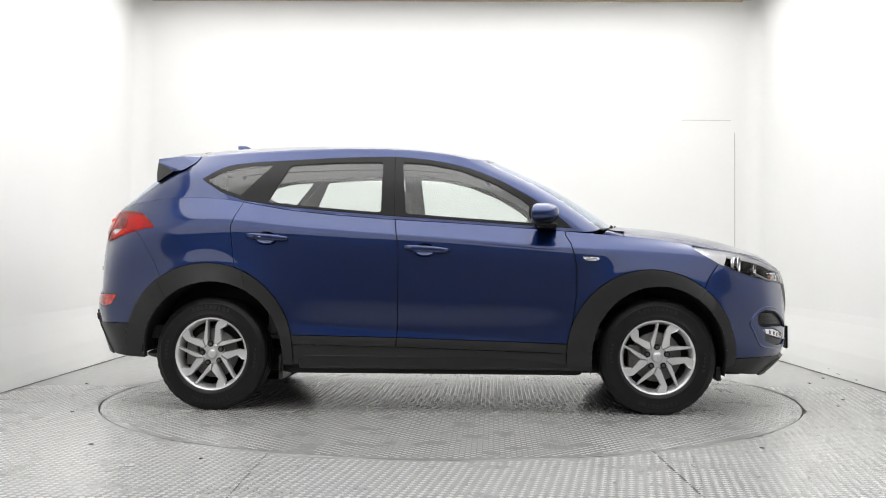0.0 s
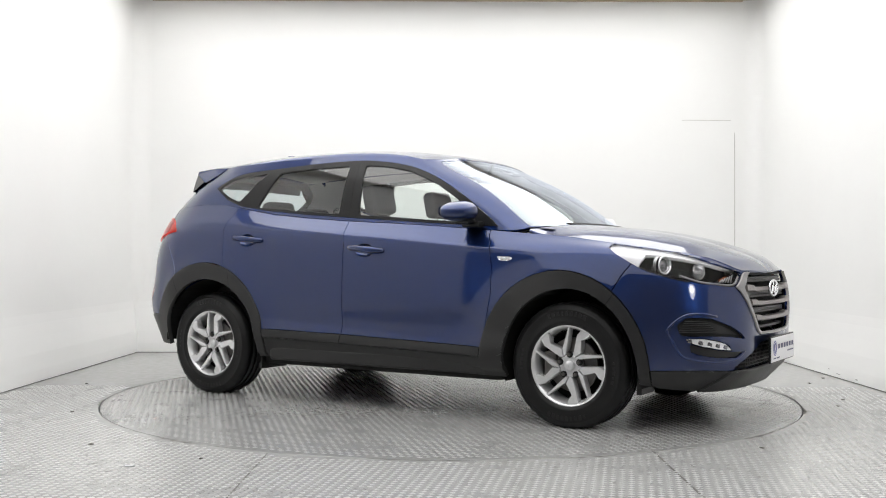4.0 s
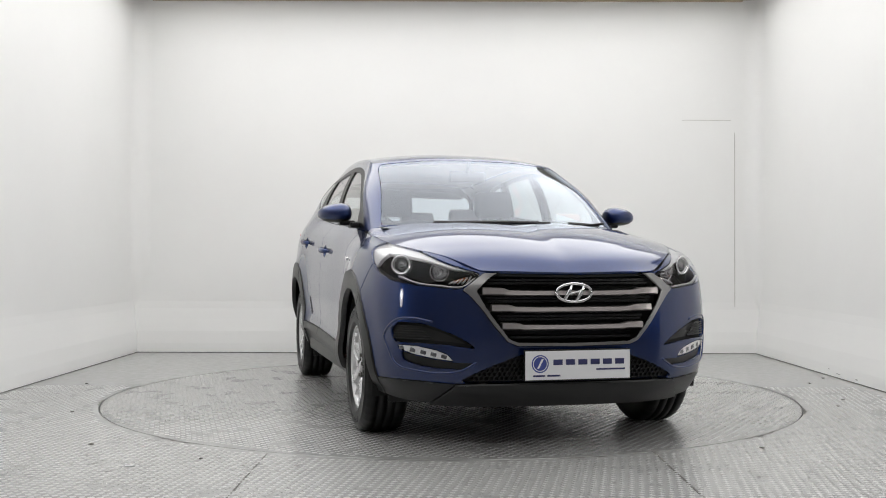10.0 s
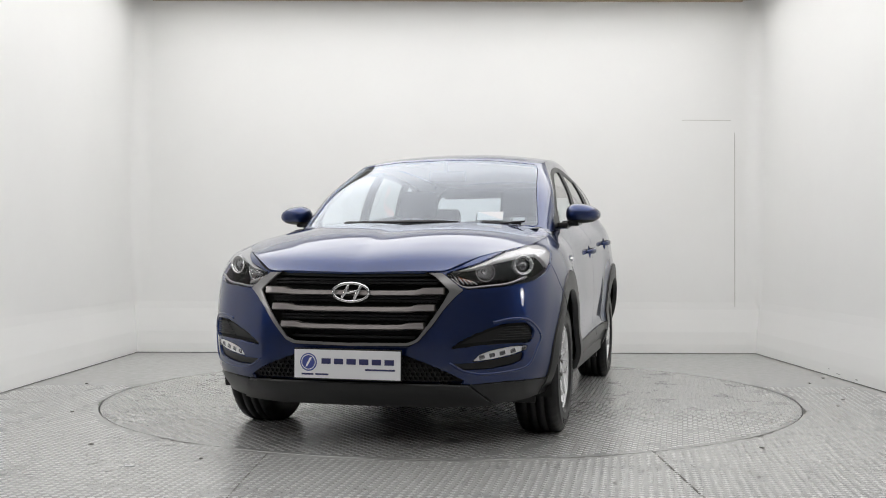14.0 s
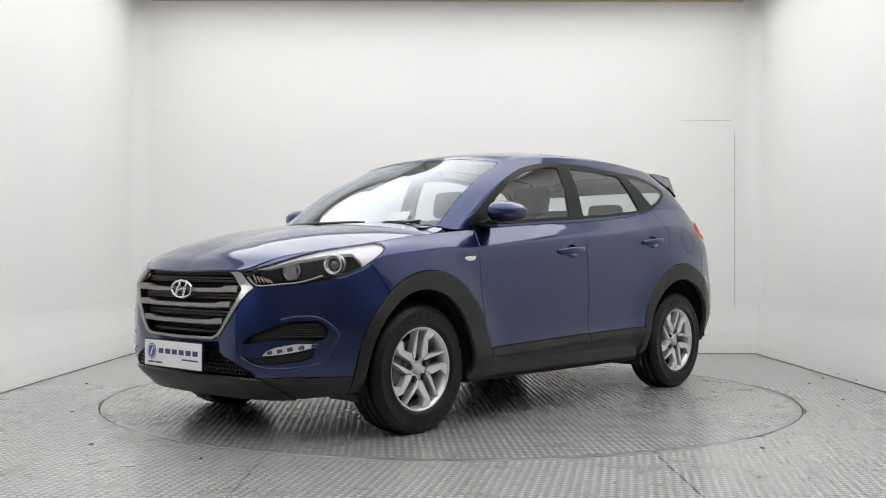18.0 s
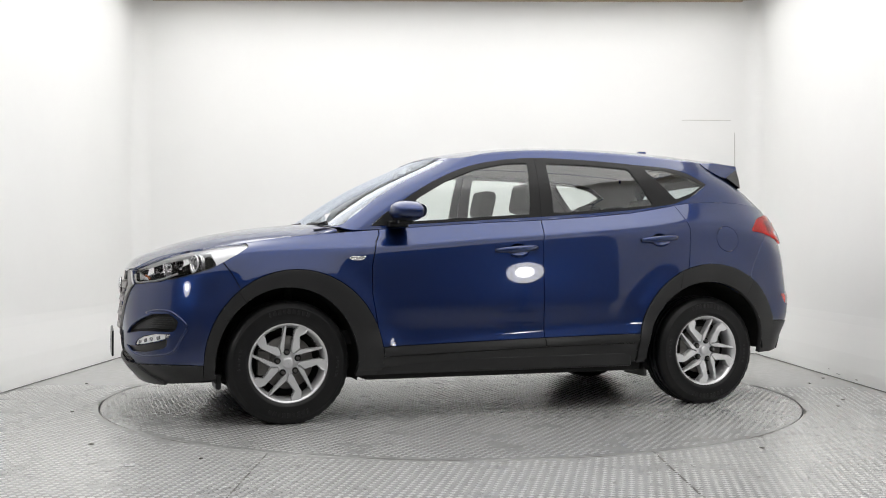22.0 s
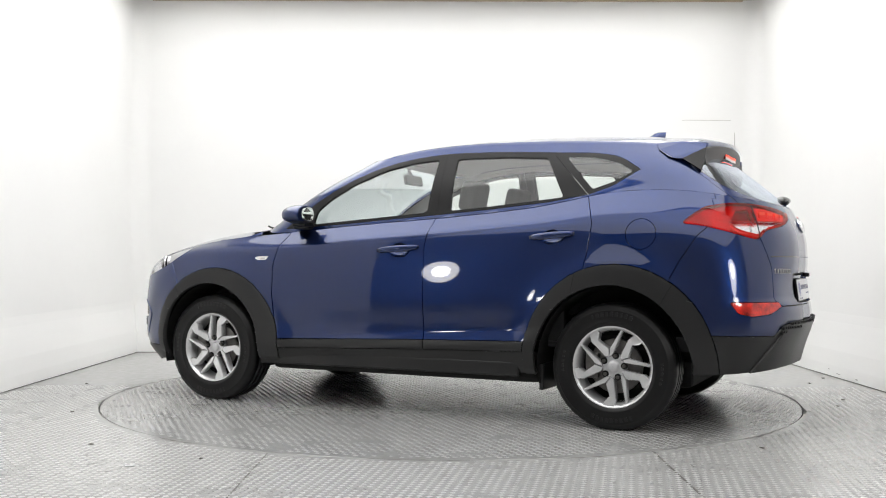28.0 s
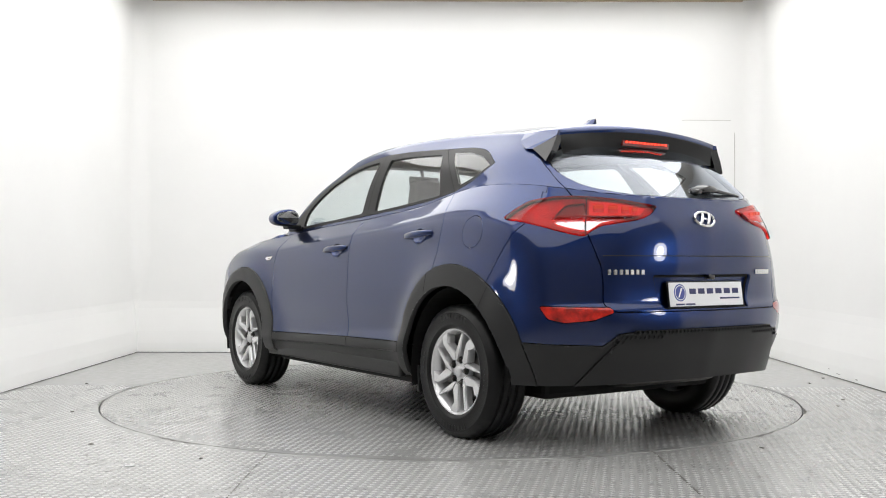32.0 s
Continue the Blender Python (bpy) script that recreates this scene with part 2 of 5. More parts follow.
# ---- the studio ----
FLOORPAINT = material("worn_grey_floor_paint", (0.40, 0.40, 0.394), 0.27, 0.2, noise_scale=16.0, noise_amount=0.16, bump=0.15, bump_scale=60)
PLATE = material("painted_tread_plate", (0.40, 0.40, 0.394), 0.22, 0.40, noise_scale=22.0, noise_amount=0.10)
WALL = material("white_wall_paint", (0.82, 0.82, 0.81), 0.55, noise_scale=0.9, noise_amount=0.02, bump=0.06, bump_scale=30)
CEILING = material("pale_ceiling_board", (0.6, 0.56, 0.5), 0.8, noise_scale=3, noise_amount=0.1)
FARWALL = material("grey_workshop_wall", (0.30, 0.30, 0.305), 0.8, noise_scale=1.5, noise_amount=0.15)
LAMP = material("lamp_diffuser", (0.9, 0.9, 0.9), 0.5, emit=(1.0, 0.99, 0.975), emit_strength=1.75)
LAMPDIM = material("dim_lamp_diffuser", (0.9, 0.9, 0.9), 0.5, emit=(1.0, 0.99, 0.975), emit_strength=1.55)
# glow of the fill panels added over the hall, out of view
FILLGLOW = material("fill_glow", (0.9, 0.9, 0.9), 0.5, emit=(1.0, 0.99, 0.975), emit_strength=0.85)
FLOOD = material("flood_diffuser", (0.9, 0.9, 0.9), 0.5, emit=(1.0, 0.99, 0.97), emit_strength=22.0)
FLOODRIM = material("flood_rim", (0.9, 0.9, 0.9), 0.5, emit=(1.0, 0.99, 0.97), emit_strength=6.0)
ROOM_W, ROOM_E, ROOM_BACK, ROOM_FRONT, ROOM_TOP = -3.035, 3.115, 3.035, -2.6, 3.478
TABLE_R = 2.262


def slab(name, x0, x1, y0, y1, z0, z1, mat, label, category, bevel=0.0):
    bm = bmesh.new()
    box(bm, x0, x1, y0, y1, z0, z1, bevel)
    return tagged(part(name, bm, mat), label, category, kind="structure")


def floor_sheet():
    """The floor round the turntable's round pit, and the pit."""
    bm = bmesh.new()
    inner = [bm.verts.new((AXIS[0] + TABLE_R * math.cos(2 * math.pi * i / 128), TABLE_R * math.sin(2 * math.pi * i / 128), 0)) for i in range(128)]
    pit = [bm.verts.new((v.co.x, v.co.y, -0.06)) for v in inner]
    outer = []
    for v in inner:
        d = Vector((v.co.x - AXIS[0], v.co.y))
        k = 2.95 / max(abs(d.x), abs(d.y))
        outer.append(bm.verts.new((AXIS[0] + d.x * k, d.y * k, 0)))
    for i in range(128):
        j = (i + 1) % 128
        bm.faces.new((inner[i], inner[j], outer[j], outer[i]))
        bm.faces.new((inner[j], inner[i], pit[i], pit[j]))
    bm.faces.new(pit[::-1])
    # the rest out to the walls
    a, c = AXIS[0] - 2.95, AXIS[0] + 2.95
    for x0, x1, y0, y1 in ((-9, a, -12, 9), (c, 9, -12, 9), (a, c, 2.95, 9), (a, c, -12, -2.95)):
        bm.faces.new([bm.verts.new(p) for p in ((x0, y0, 0), (x1, y0, 0), (x1, y1, 0), (x0, y1, 0))])
    bmesh.ops.recalc_face_normals(bm, faces=bm.faces[:])
    return tagged(part("floor", bm, FLOORPAINT), "worn grey painted studio floor of tread plate", "floor", kind="structure")


floor_sheet()


def cove_wall(name, along, label):
    """A white wall with a coved foot; along(s, d, z): s runs along the wall, d stands off it into the room."""
    bm = bmesh.new()
    prof = [(0.050, 0.0), (0.047, 0.09), (0.036, 0.21), (0.018, 0.33), (0.005, 0.43), (0.0, 0.50), (0.0, ROOM_TOP), (-0.15, ROOM_TOP), (-0.15, 0.0)]
    ends = [[bm.verts.new(along(s, d, z)) for d, z in prof] for s in (0, 1)]
    n = len(prof)
    for i in range(n):
        j = (i + 1) % n
        bm.faces.new((ends[0][i], ends[0][j], ends[1][j], ends[1][i]))
    bm.faces.new(ends[0])
    bm.faces.new(ends[1][::-1])
    bmesh.ops.recalc_face_normals(bm, faces=bm.faces[:])
    return tagged(part(name, bm, WALL), label, "wall", kind="structure")


def mixin(a, b, s):
    return a + (b - a) * s


cove_wall("wall_west", lambda s, d, z: (ROOM_W + d, mixin(ROOM_FRONT, ROOM_BACK, s), z), "plain white studio side wall with a coved foot")
cove_wall("wall_east", lambda s, d, z: (ROOM_E - d, mixin(ROOM_FRONT, ROOM_BACK, s), z), "plain white studio side wall with a coved foot")
cove_wall("wall_north", lambda s, d, z: (mixin(ROOM_W, ROOM_E, s), ROOM_BACK - d, z), "plain white studio back wall with a flush door")


def corner_cove(name, x, way, r=0.16):
    """The rounded upright corner between the back wall and a side wall."""
    bm = bmesh.new()
    rows = []
    for z, k in ((0.40, .08), (0.55, .45), (0.75, .8), (1.0, 1.0), (ROOM_TOP, 1.0)):
        cx, cy = x + way * r * k, ROOM_BACK - r * k
        rows.append([bm.verts.new((cx - way * r * k * math.sin(a), cy + r * k * math.cos(a), z)) for a in np.linspace(0, math.pi / 2, 13)])
    for p, q in zip(rows, rows[1:]):
        for i in range(12):
            bm.faces.new((p[i], p[i + 1], q[i + 1], q[i]) if way < 0 else (p[i + 1], p[i], q[i], q[i + 1]))
    smooth_faces(bm)
    return tagged(part(name, bm, WALL), "white rounded corner between two studio walls", "wall", kind="structure")


corner_cove("wall_corner_west", ROOM_W, 1)
corner_cove("wall_corner_east", ROOM_E, -1)
slab("ceiling", ROOM_W - 0.15, ROOM_E + 0.15, ROOM_FRONT, ROOM_BACK + 0.15, ROOM_TOP + 0.002, ROOM_TOP + 0.1, CEILING, "pale board ceiling over the white walls", "ceiling")
slab("wall_south", -6, 6, -9.2, -9.0, 0.0, 4.6, FARWALL, "plain grey wall behind the open side of the studio", "wall")
slab("wall_southwest", -6.2, -6, -9.0, ROOM_FRONT, 0.0, 4.6, FARWALL, "plain grey side wall of the hall", "wall")
slab("wall_southeast", 6, 6.2, -9.0, ROOM_FRONT, 0.0, 4.6, FARWALL, "plain grey side wall of the hall", "wall")
slab("ceiling_south", -6, 6, -9.0, ROOM_FRONT - 0.004, 4.6, 4.7, FARWALL, "plain grey hall ceiling", "ceiling")
slab("wall_front_west", -6, ROOM_W - 0.152, ROOM_FRONT, ROOM_FRONT + 0.15, 0.0, 4.6, FARWALL, "plain grey hall wall beside the studio", "wall")
slab("wall_front_east", ROOM_E + 0.152, 6, ROOM_FRONT, ROOM_FRONT + 0.15, 0.0, 4.6, FARWALL, "plain grey hall wall beside the studio", "wall")
slab("wall_front_lintel", ROOM_W - 0.15, ROOM_E + 0.15, ROOM_FRONT, ROOM_FRONT + 0.15, ROOM_TOP + 0.104, 4.6, FARWALL, "plain grey hall wall over the studio", "wall")


def ceiling_lamp(glow):
    t = thing("ceiling_light", "large white luminous ceiling panel, switched on", "ceiling light", "studio ceiling lights")
    bm = bmesh.new()
    box(bm, -0.71, 0.71, -0.65, 0.65, -0.03, 0.0, 0.002)
    part("housing", bm, WHITEPLATE, t)
    bm = bmesh.new()
    box(bm, -0.71, 0.71, -0.65, 0.65, -0.036, -0.031)
    part("diffuser", bm, glow, t, "glowing white diffuser")
    return t


bright, dim = ceiling_lamp(LAMP), ceiling_lamp(LAMPDIM)
bright.matrix_basis = pose(-2.10, 2.02, ROOM_TOP - 0.004)
dim.matrix_basis = pose(-0.68, 0.72, ROOM_TOP - 0.004)
for lx in (-2.10, -0.68, 0.74, 2.16):
    for ly in (2.02, 0.72, -0.58, -1.88):
        if (lx, ly) not in ((-2.10, 2.02), (-0.68, 0.72)):
            copy_thing(dim if abs(lx) < 1 and abs(ly) < 1 else bright, pose(lx, ly, ROOM_TOP - 0.004))


# added soft fill for surfaces facing the hall; not a known fitting there
def hall_fill(x, y):
    t = thing("fill_panel", "flat white hall ceiling light, switched on", "ceiling light", "hall ceiling lights")
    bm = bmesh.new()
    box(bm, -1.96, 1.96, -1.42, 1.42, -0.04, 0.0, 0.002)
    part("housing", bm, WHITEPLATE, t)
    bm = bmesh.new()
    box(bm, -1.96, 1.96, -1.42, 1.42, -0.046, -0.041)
    part("diffuser", bm, FILLGLOW, t, "glowing white diffuser")
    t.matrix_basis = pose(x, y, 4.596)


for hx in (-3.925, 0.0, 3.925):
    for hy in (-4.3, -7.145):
        hall_fill(hx, hy)


def flood_lamp(side):
    """A stand with one round white dish at a front corner of the studio, turned to the car."""
    t = thing("studio_flood", "black lamp stand with a round white dish, switched on", "studio lamp", "floods at the studio's front corners")
    bm = bmesh.new()
    lathe(bm, [(.03, -.20), (.04, -.18), (.09, -.10), (.14, -.02), (.152, .008), (.156, .008), (.145, -.03), (.09, -.115), (.04, -.20), (.03, -.20)], 40)
    part("reflector_shell", bm, CLAD, t)
    bm = bmesh.new()
    lathe(bm, [(.075, .002), (.150, .002), (.150, -.004), (.075, -.004), (.075, .002)], 40)
    part("diffuser_rim", bm, FLOODRIM, t, "softly glowing rim of the diffuser")
    bm = bmesh.new()
    lathe(bm, [(.001, .004), (.075, .004), (.075, -.002), (.001, -.002)], 40)
    part("diffuser", bm, FLOOD, t, "glowing white diffuser")
    bm = bmesh.new()
    lathe(bm, [(.001, -1.05), (.018, -1.05), (.018, 0), (.001, 0)], 12, "z")
    for v in bm.verts:
        v.co.y -= .21
    part("pole", bm, CLAD, t)
    bm = bmesh.new()
    lathe(bm, [(.001, -1.05), (.13, -1.05), (.13, -1.035), (.03, -1.01), (.001, -1.01)], 32, "z")
    for v in bm.verts:
        v.co.y -= .21
    part("base", bm, CLAD, t)
    t.matrix_basis = pose(side * 2.10, -2.62, 1.05, 0, 0, side * 45)


flood_lamp(-1)
flood_lamp(1)


# ---- the turntable ----
turntable = thing("turntable", "round grey tread-plate turntable set flush in the floor", "turntable")


def turntable_disc():
    bm = bmesh.new()
    lathe(bm, [(0.001, 0.0), (1.0, 0.0), (TABLE_R - 0.012, 0.0), (TABLE_R - 0.009, -0.003), (TABLE_R - 0.009, -0.05)], 128, "z")
    bmesh.ops.recalc_face_normals(bm, faces=bm.faces[:])
    part("disc", bm, PLATE, turntable)


turntable_disc()
turntable.matrix_basis = pose(*AXIS, 0, 0, 0, heading(0))

# ---- the car's body sheets: x forward, y to its left, z up ----
LOWER = [
    [(2.10, 0, .215), (2.09, .25, .215), (2.05, .45, .215), (1.97, .63, .22), (1.86, .77, .235), (1.70, .85, .26), (1.33, .875, .26), (.8, .875, .255), (.2, .87, .265),
     (-.3, .87, .265), (-.85, .87, .275), (-1.33, .87, .29), (-1.72, .85, .31), (-1.92, .77, .315), (-2.06, .6, .325), (-2.145, .35, .335), (-2.18, 0, .335)],
    [(2.193, 0, .34), (2.185, .25, .34), (2.165, .45, .34), (2.085, .63, .345), (1.955, .785, .35), (1.75, .885, .37), (1.33, .92, .38), (.8, .915, .37), (.2, .91, .39),
     (-.3, .91, .40), (-.85, .915, .42), (-1.33, .925, .45), (-1.75, .895, .50), (-1.965, .82, .52), (-2.11, .62, .50), (-2.185, .36, .48), (-2.215, 0, .475)],
    [(2.213, 0, .50), (2.205, .25, .50), (2.185, .45, .50), (2.105, .63, .51), (1.975, .795, .52), (1.76, .895, .53), (1.33, .925, .54), (.8, .902, .52), (.2, .899, .52),
     (-.3, .899, .525), (-.85, .908, .55), (-1.33, .935, .60), (-1.76, .90, .62), (-1.98, .82, .63), (-2.12, .64, .62), (-2.205, .36, .61), (-2.235, 0, .61)],
    [(2.203, 0, .66), (2.195, .25, .66), (2.18, .45, .665), (2.095, .63, .68), (1.965, .795, .69), (1.76, .893, .70), (1.33, .92, .72), (.8, .904, .66), (.2, .903, .66),
     (-.3, .903, .67), (-.85, .908, .70), (-1.33, .93, .78), (-1.76, .895, .77), (-1.975, .81, .77), (-2.11, .64, .76), (-2.185, .36, .75), (-2.215, 0, .75)],
    [(2.188, 0, .77), (2.180, .25, .775), (2.165, .45, .785), (2.075, .63, .81), (1.93, .79, .84), (1.73, .875, .86), (1.33, .905, .89), (.8, .886, .93), (.2, .883, .98),
     (-.3, .882, 1.02), (-.85, .886, 1.065), (-1.33, .894, 1.09), (-1.75, .872, 1.05), (-1.96, .79, .97), (-2.105, .62, .92), (-2.195, .36, .91), (-2.225, 0, .91)],
    [(2.195, 0, .815), (2.185, .25, .82), (2.15, .45, .825), (2.05, .62, .87), (1.88, .765, .915), (1.68, .845, .945), (1.33, .875, .975), (.8, .870, .985), (.2, .868, 1.033),
     (-.3, .866, 1.07), (-.85, .866, 1.115), (-1.33, .868, 1.16), (-1.72, .838, 1.14), (-1.93, .75, 1.11), (-2.09, .58, 1.08), (-2.18, .34, 1.07), (-2.21, 0, 1.07)],
    [(2.185, 0, .848), (2.175, .25, .852), (2.14, .445, .858), (2.0, .58, .925), (1.80, .70, .965), (1.58, .775, .998), (1.33, .80, 1.035), (.8, .785, 1.085), (.2, .787, 1.13),
     (-.3, .787, 1.16), (-.85, .782, 1.21), (-1.33, .78, 1.285), (-1.66, .762, 1.285), (-1.875, .68, 1.26), (-2.03, .53, 1.232), (-2.112, .32, 1.217), (-2.142, 0, 1.212)],
]
BELT = [(1.17, 0, 1.115), (1.14, .36, 1.11), (1.03, .69, 1.10), (.95, .768, 1.082)] + LOWER[-1][7:]
RAIL = [(.335, 0, 1.574), (.33, .33, 1.564), (.30, .565, 1.537), (.215, .612, 1.540), (.08, .612, 1.568), (-.12, .612, 1.592), (-.42, .615, 1.605), (-.85, .61, 1.60),
        (-1.20, .595, 1.585), (-1.48, .57, 1.565), (-1.62, .52, 1.545), (-1.70, .42, 1.53), (-1.74, .25, 1.53), (-1.75, 0, 1.535)]
BULGE = [.03, .03, .03, .035, .03, .026, .022, .022, .022, .02, .012, .008, .006, .006]
ROOFLINE = [(.335, 1.574), (.2, 1.603), (-.1, 1.642), (-.42, 1.665), (-.85, 1.672), (-1.2, 1.663), (-1.5, 1.642), (-1.72, 1.60)]
HOODEDGE = [(2.14, .445, .858), (2.0, .58, .925), (1.80, .70, .965), (1.58, .775, .998), (1.33, .80, 1.035), (1.12, .80, 1.06), (1.04, .775, 1.085)]
HOODLINE = [(2.185, .848), (2.125, .908), (1.98, .972), (1.76, 1.037), (1.5, 1.085), (1.3, 1.107), (1.19, 1.113)]


def ramp(a, b, v):
    k = min(max((v - a) / (b - a), 0.0), 1.0)
    return k * k * (3 - 2 * k)


def relief(x, y, z, row):
    """Pressed shapes of the flank: the shoulder crease, the hollow above the sill and the flared arch lips."""
    side = ramp(.70, .84, y)
    out = 0.0
    # shoulder crease, fading out over the front wing
    if abs(row) < 4:
        out += .0030 * (1 - abs(row) / 4) * ramp(-1.62, -1.42, x) * (1 - ramp(.75, 1.15, x))
    # hollow above the sill, rising to the rear
    d = z - (.475 - .06 * x)
    hollow = (1 - d / .24) ** 2 if 0 <= d < .24 else (1 + d / .085 if -.085 < d < 0 else 0.0)
    out -= .011 * hollow * (1 - ramp(.62, .82, x)) * ramp(-.98, -.72, x)
    # arch lips
    for cx, cz, a, b in ((1.295, .345, .495, .51), (-1.355, .355, .525, .535)):
        r = (math.hypot((x - cx) / a, (z - cz) / b) - 1) * .51
        if z > .30:
            out += .016 * (1.0 if r < 0 else max(0.0, 1 - r / .13) ** 2) * (1 - ramp(1.66, 1.86, abs(x)))
    return out * side


def body_sheets():
    """The left half of the outer skin as one smooth mesh; faces carry the number of their sheet."""
    bm = bmesh.new()
    sheet = bm.faces.layers.int.new("sheet")
    for k in ("nx", "ny", "nz"):
        bm.verts.layers.float.new(k)

    def add(rows, number, flip=False):
        n = len(bm.faces)
        grid_mesh(bm, rows)
        bm.faces.ensure_lookup_table()
        for f in bm.faces[n:]:
            f[sheet] = number
            if flip:
                f.normal_flip()
    across = 10
    rows = [[Vector(p) for p in row] for row in loft(LOWER, 10, across)]
    for j, row in enumerate(rows):
        for p in row:
            p.y += relief(p.x, p.y, p.z, j - 5 * across)
            # the rear bumper stands proud of the tailgate
            p.x -= .013 * (1 - ramp(.675, .715, p.z)) * ramp(.42, .55, p.z) * (1 - ramp(-2.02, -1.90, p.x))
    add([[tuple(p) for p in row] for row in rows], 0)
    mid = []
    for i, (a, b) in enumerate(zip(BELT, RAIL)):
        p, q = BELT[max(i - 1, 0)], BELT[min(i + 1, len(BELT) - 1)]
        t = Vector(q) - Vector(p)
        if i in (0, len(BELT) - 1):
            t = Vector((0, 1, 0)) * (1 if i == 0 else -1)
        n = t.cross(Vector(b) - Vector(a)).normalized()
        mid.append(tuple((Vector(a) + Vector(b)) / 2 + n * BULGE[i] * (1 if n.dot(Vector((a[0] + 0.4, a[1] * 2, 0.3))) > 0 else -1)))
    add(loft([BELT, mid, RAIL], 8, 12), 1)
    # bonnet and roof: from their edge to the centre line
    for number, edge, line, crown, power in ((2, HOODEDGE, HOODLINE, 0.014, 2.6), (3, RAIL[3:11], ROOFLINE, 0.0, 2.3)):
        e = catmull(edge, 8)
        c = catmull([(x, 0, z) for x, z in line], 8)
        rows = []
        for j in range(21):
            b = j / 20
            row = []
            for i, (p, q) in enumerate(zip(e, c)):
                g = 1 - (1 - b) ** power
                w = math.sin(math.pi * min(i / 14, 1) / 2)
                x = q[0] + (p[0] - q[0]) * (1 - b) ** 2
                row.append((x, p[1] * (1 - b), p[2] + (q[2] - p[2]) * (b * (1 - w) + g * w) + crown * math.sin(math.pi * b) * w))
            rows.append(row)
        add(rows, number)
    bmesh.ops.remove_doubles(bm, verts=bm.verts[:], dist=2e-4)
    bmesh.ops.recalc_face_normals(bm, faces=bm.faces[:])
    # outward everywhere
    up = sum(f.normal.z * f.calc_area() for f in bm.faces if f[sheet] == 3)
    if up < 0:
        bmesh.ops.reverse_faces(bm, faces=bm.faces[:])
    bm.normal_update()
    lay = [bm.verts.layers.float[k] for k in ("nx", "ny", "nz")]
    for v in bm.verts:
        n = v.normal.copy()
        if abs(v.co.y) < 1e-4:
            n.y = 0
            n.normalize()
        for l, c in zip(lay, n):
            v[l] = c
    return bm, sheet


from mathutils.bvhtree import BVHTree

skin, SHEET = body_sheets()
WHEEL_F, WHEEL_R, WHEEL_Z, WHEEL_Y = 1.335, -1.335, 0.338, 0.79


def arc(cx, cz, a, b, steps=40):
    return [(cx + a * math.cos(2 * math.pi * i / steps), cz + b * math.sin(2 * math.pi * i / steps)) for i in range(steps)]


ARCH_F_IN, ARCH_F_OUT = arc(1.34, .335, .39, .42, 48), arc(1.295, .345, .495, .51, 48)
ARCH_R_IN, ARCH_R_OUT = arc(-1.325, .335, .43, .44, 48), arc(-1.355, .355, .525, .535, 48)
DLO = curve2([(-1.445, 1.41), (-1.32, 1.485), (-1.17, 1.515), (-.96, 1.527), (-.74, 1.54), (-.46, 1.55), (-.24, 1.55), (-.03, 1.53), (.18, 1.487), (.39, 1.405), (.60, 1.285), (.77, 1.165)], 4, False) \
    + [(.84, 1.105), (.46, 1.128), (.12, 1.153), (-.23, 1.177), (-.58, 1.204), (-.93, 1.238), (-1.17, 1.275), (-1.31, 1.325)]
GLASS_F = polyround([(-.165, 1.193), (-.195, 1.515), (-.03, 1.503), (.16, 1.464), (.37, 1.380), (.53, 1.285), (.615, 1.215), (.635, 1.133), (.3, 1.157)], .02)
GLASS_R = polyround([(-.32, 1.20), (-.318, 1.515), (-.62, 1.513), (-.895, 1.497), (-1.02, 1.263), (-.6, 1.222)], .02)
GLASS_Q = polyround([(-1.41, 1.402), (-1.31, 1.456), (-1.17, 1.489), (-1.01, 1.499), (-1.19, 1.305), (-1.31, 1.346)], .015)
SEAM_B = [(-.245, 1.56), (-.235, 1.18), (-.20, .98), (-.20, .71), (-.205, .44), (-.215, .37)]
SEAM_C = [(-.93, 1.52), (-1.165, 1.275), (-1.205, 1.17), (-1.222, 1.11), (-1.20, .94), (-1.16, .77), (-1.12, .66)]
SEAM_A = [(.80, 1.14), (.80, 1.06), (.83, 1.01), (.862, .88), (.862, .71), (.83, .51), (.80, .36)]
SILL_TOP, SILL_LOW = [(-1.0, .46), (-.2, .445), (.9, .412)], [(-1.0, .405), (-.2, .39), (.9, .357)]
SEAM_BF = [(1.56, .60), (1.60, .745), (1.645, .83), (1.70, .905), (1.72, .94)]
SEAM_BR = [(-1.56, .60), (-1.62, .76), (-1.69, .90), (-1.78, 1.04), (-1.84, 1.10)]
HEADLAMP = polyround([(1.207, .845), (1.165, .800), (1.124, .771), (1.04, .778), (.90, .790), (.76, .813), (.63, .858), (.565, .905), (.522, .942), (.500, .978), (.54, 1.0), (.645, .996), (.78, .970), (.911, .935), (1.047, .890), (1.13, .866)], .03)
TAILLAMP = polyround([(-.59, 1.106), (-.653, 1.151), (-.723, 1.191), (-.847, 1.210), (-.962, 1.211), (-1.149, 1.195), (-1.321, 1.166), (-1.288, 1.126), (-1.232, 1.101), (-1.059, 1.072), (-1.019, 1.049), (-.986, 1.020), (-.878, 1.043), (-.747, 1.079), (-.659, 1.098)], .02)
REFLECTOR = polyround([(-.777, .694), (-1.107, .691), (-1.128, .668), (-1.033, .631), (-.90, .619), (-.819, .635)], .015)
FLAP = arc(-1.49, 1.05, .082, .082, 32)
GRILLE_OUT = polyround([(-.1, .847), (.38, .847), (.428, .847), (.532, .768), (.505, .748), (.45, .683), (.396, .605), (.329, .527), (.285, .508), (-.1, .502)], .01)
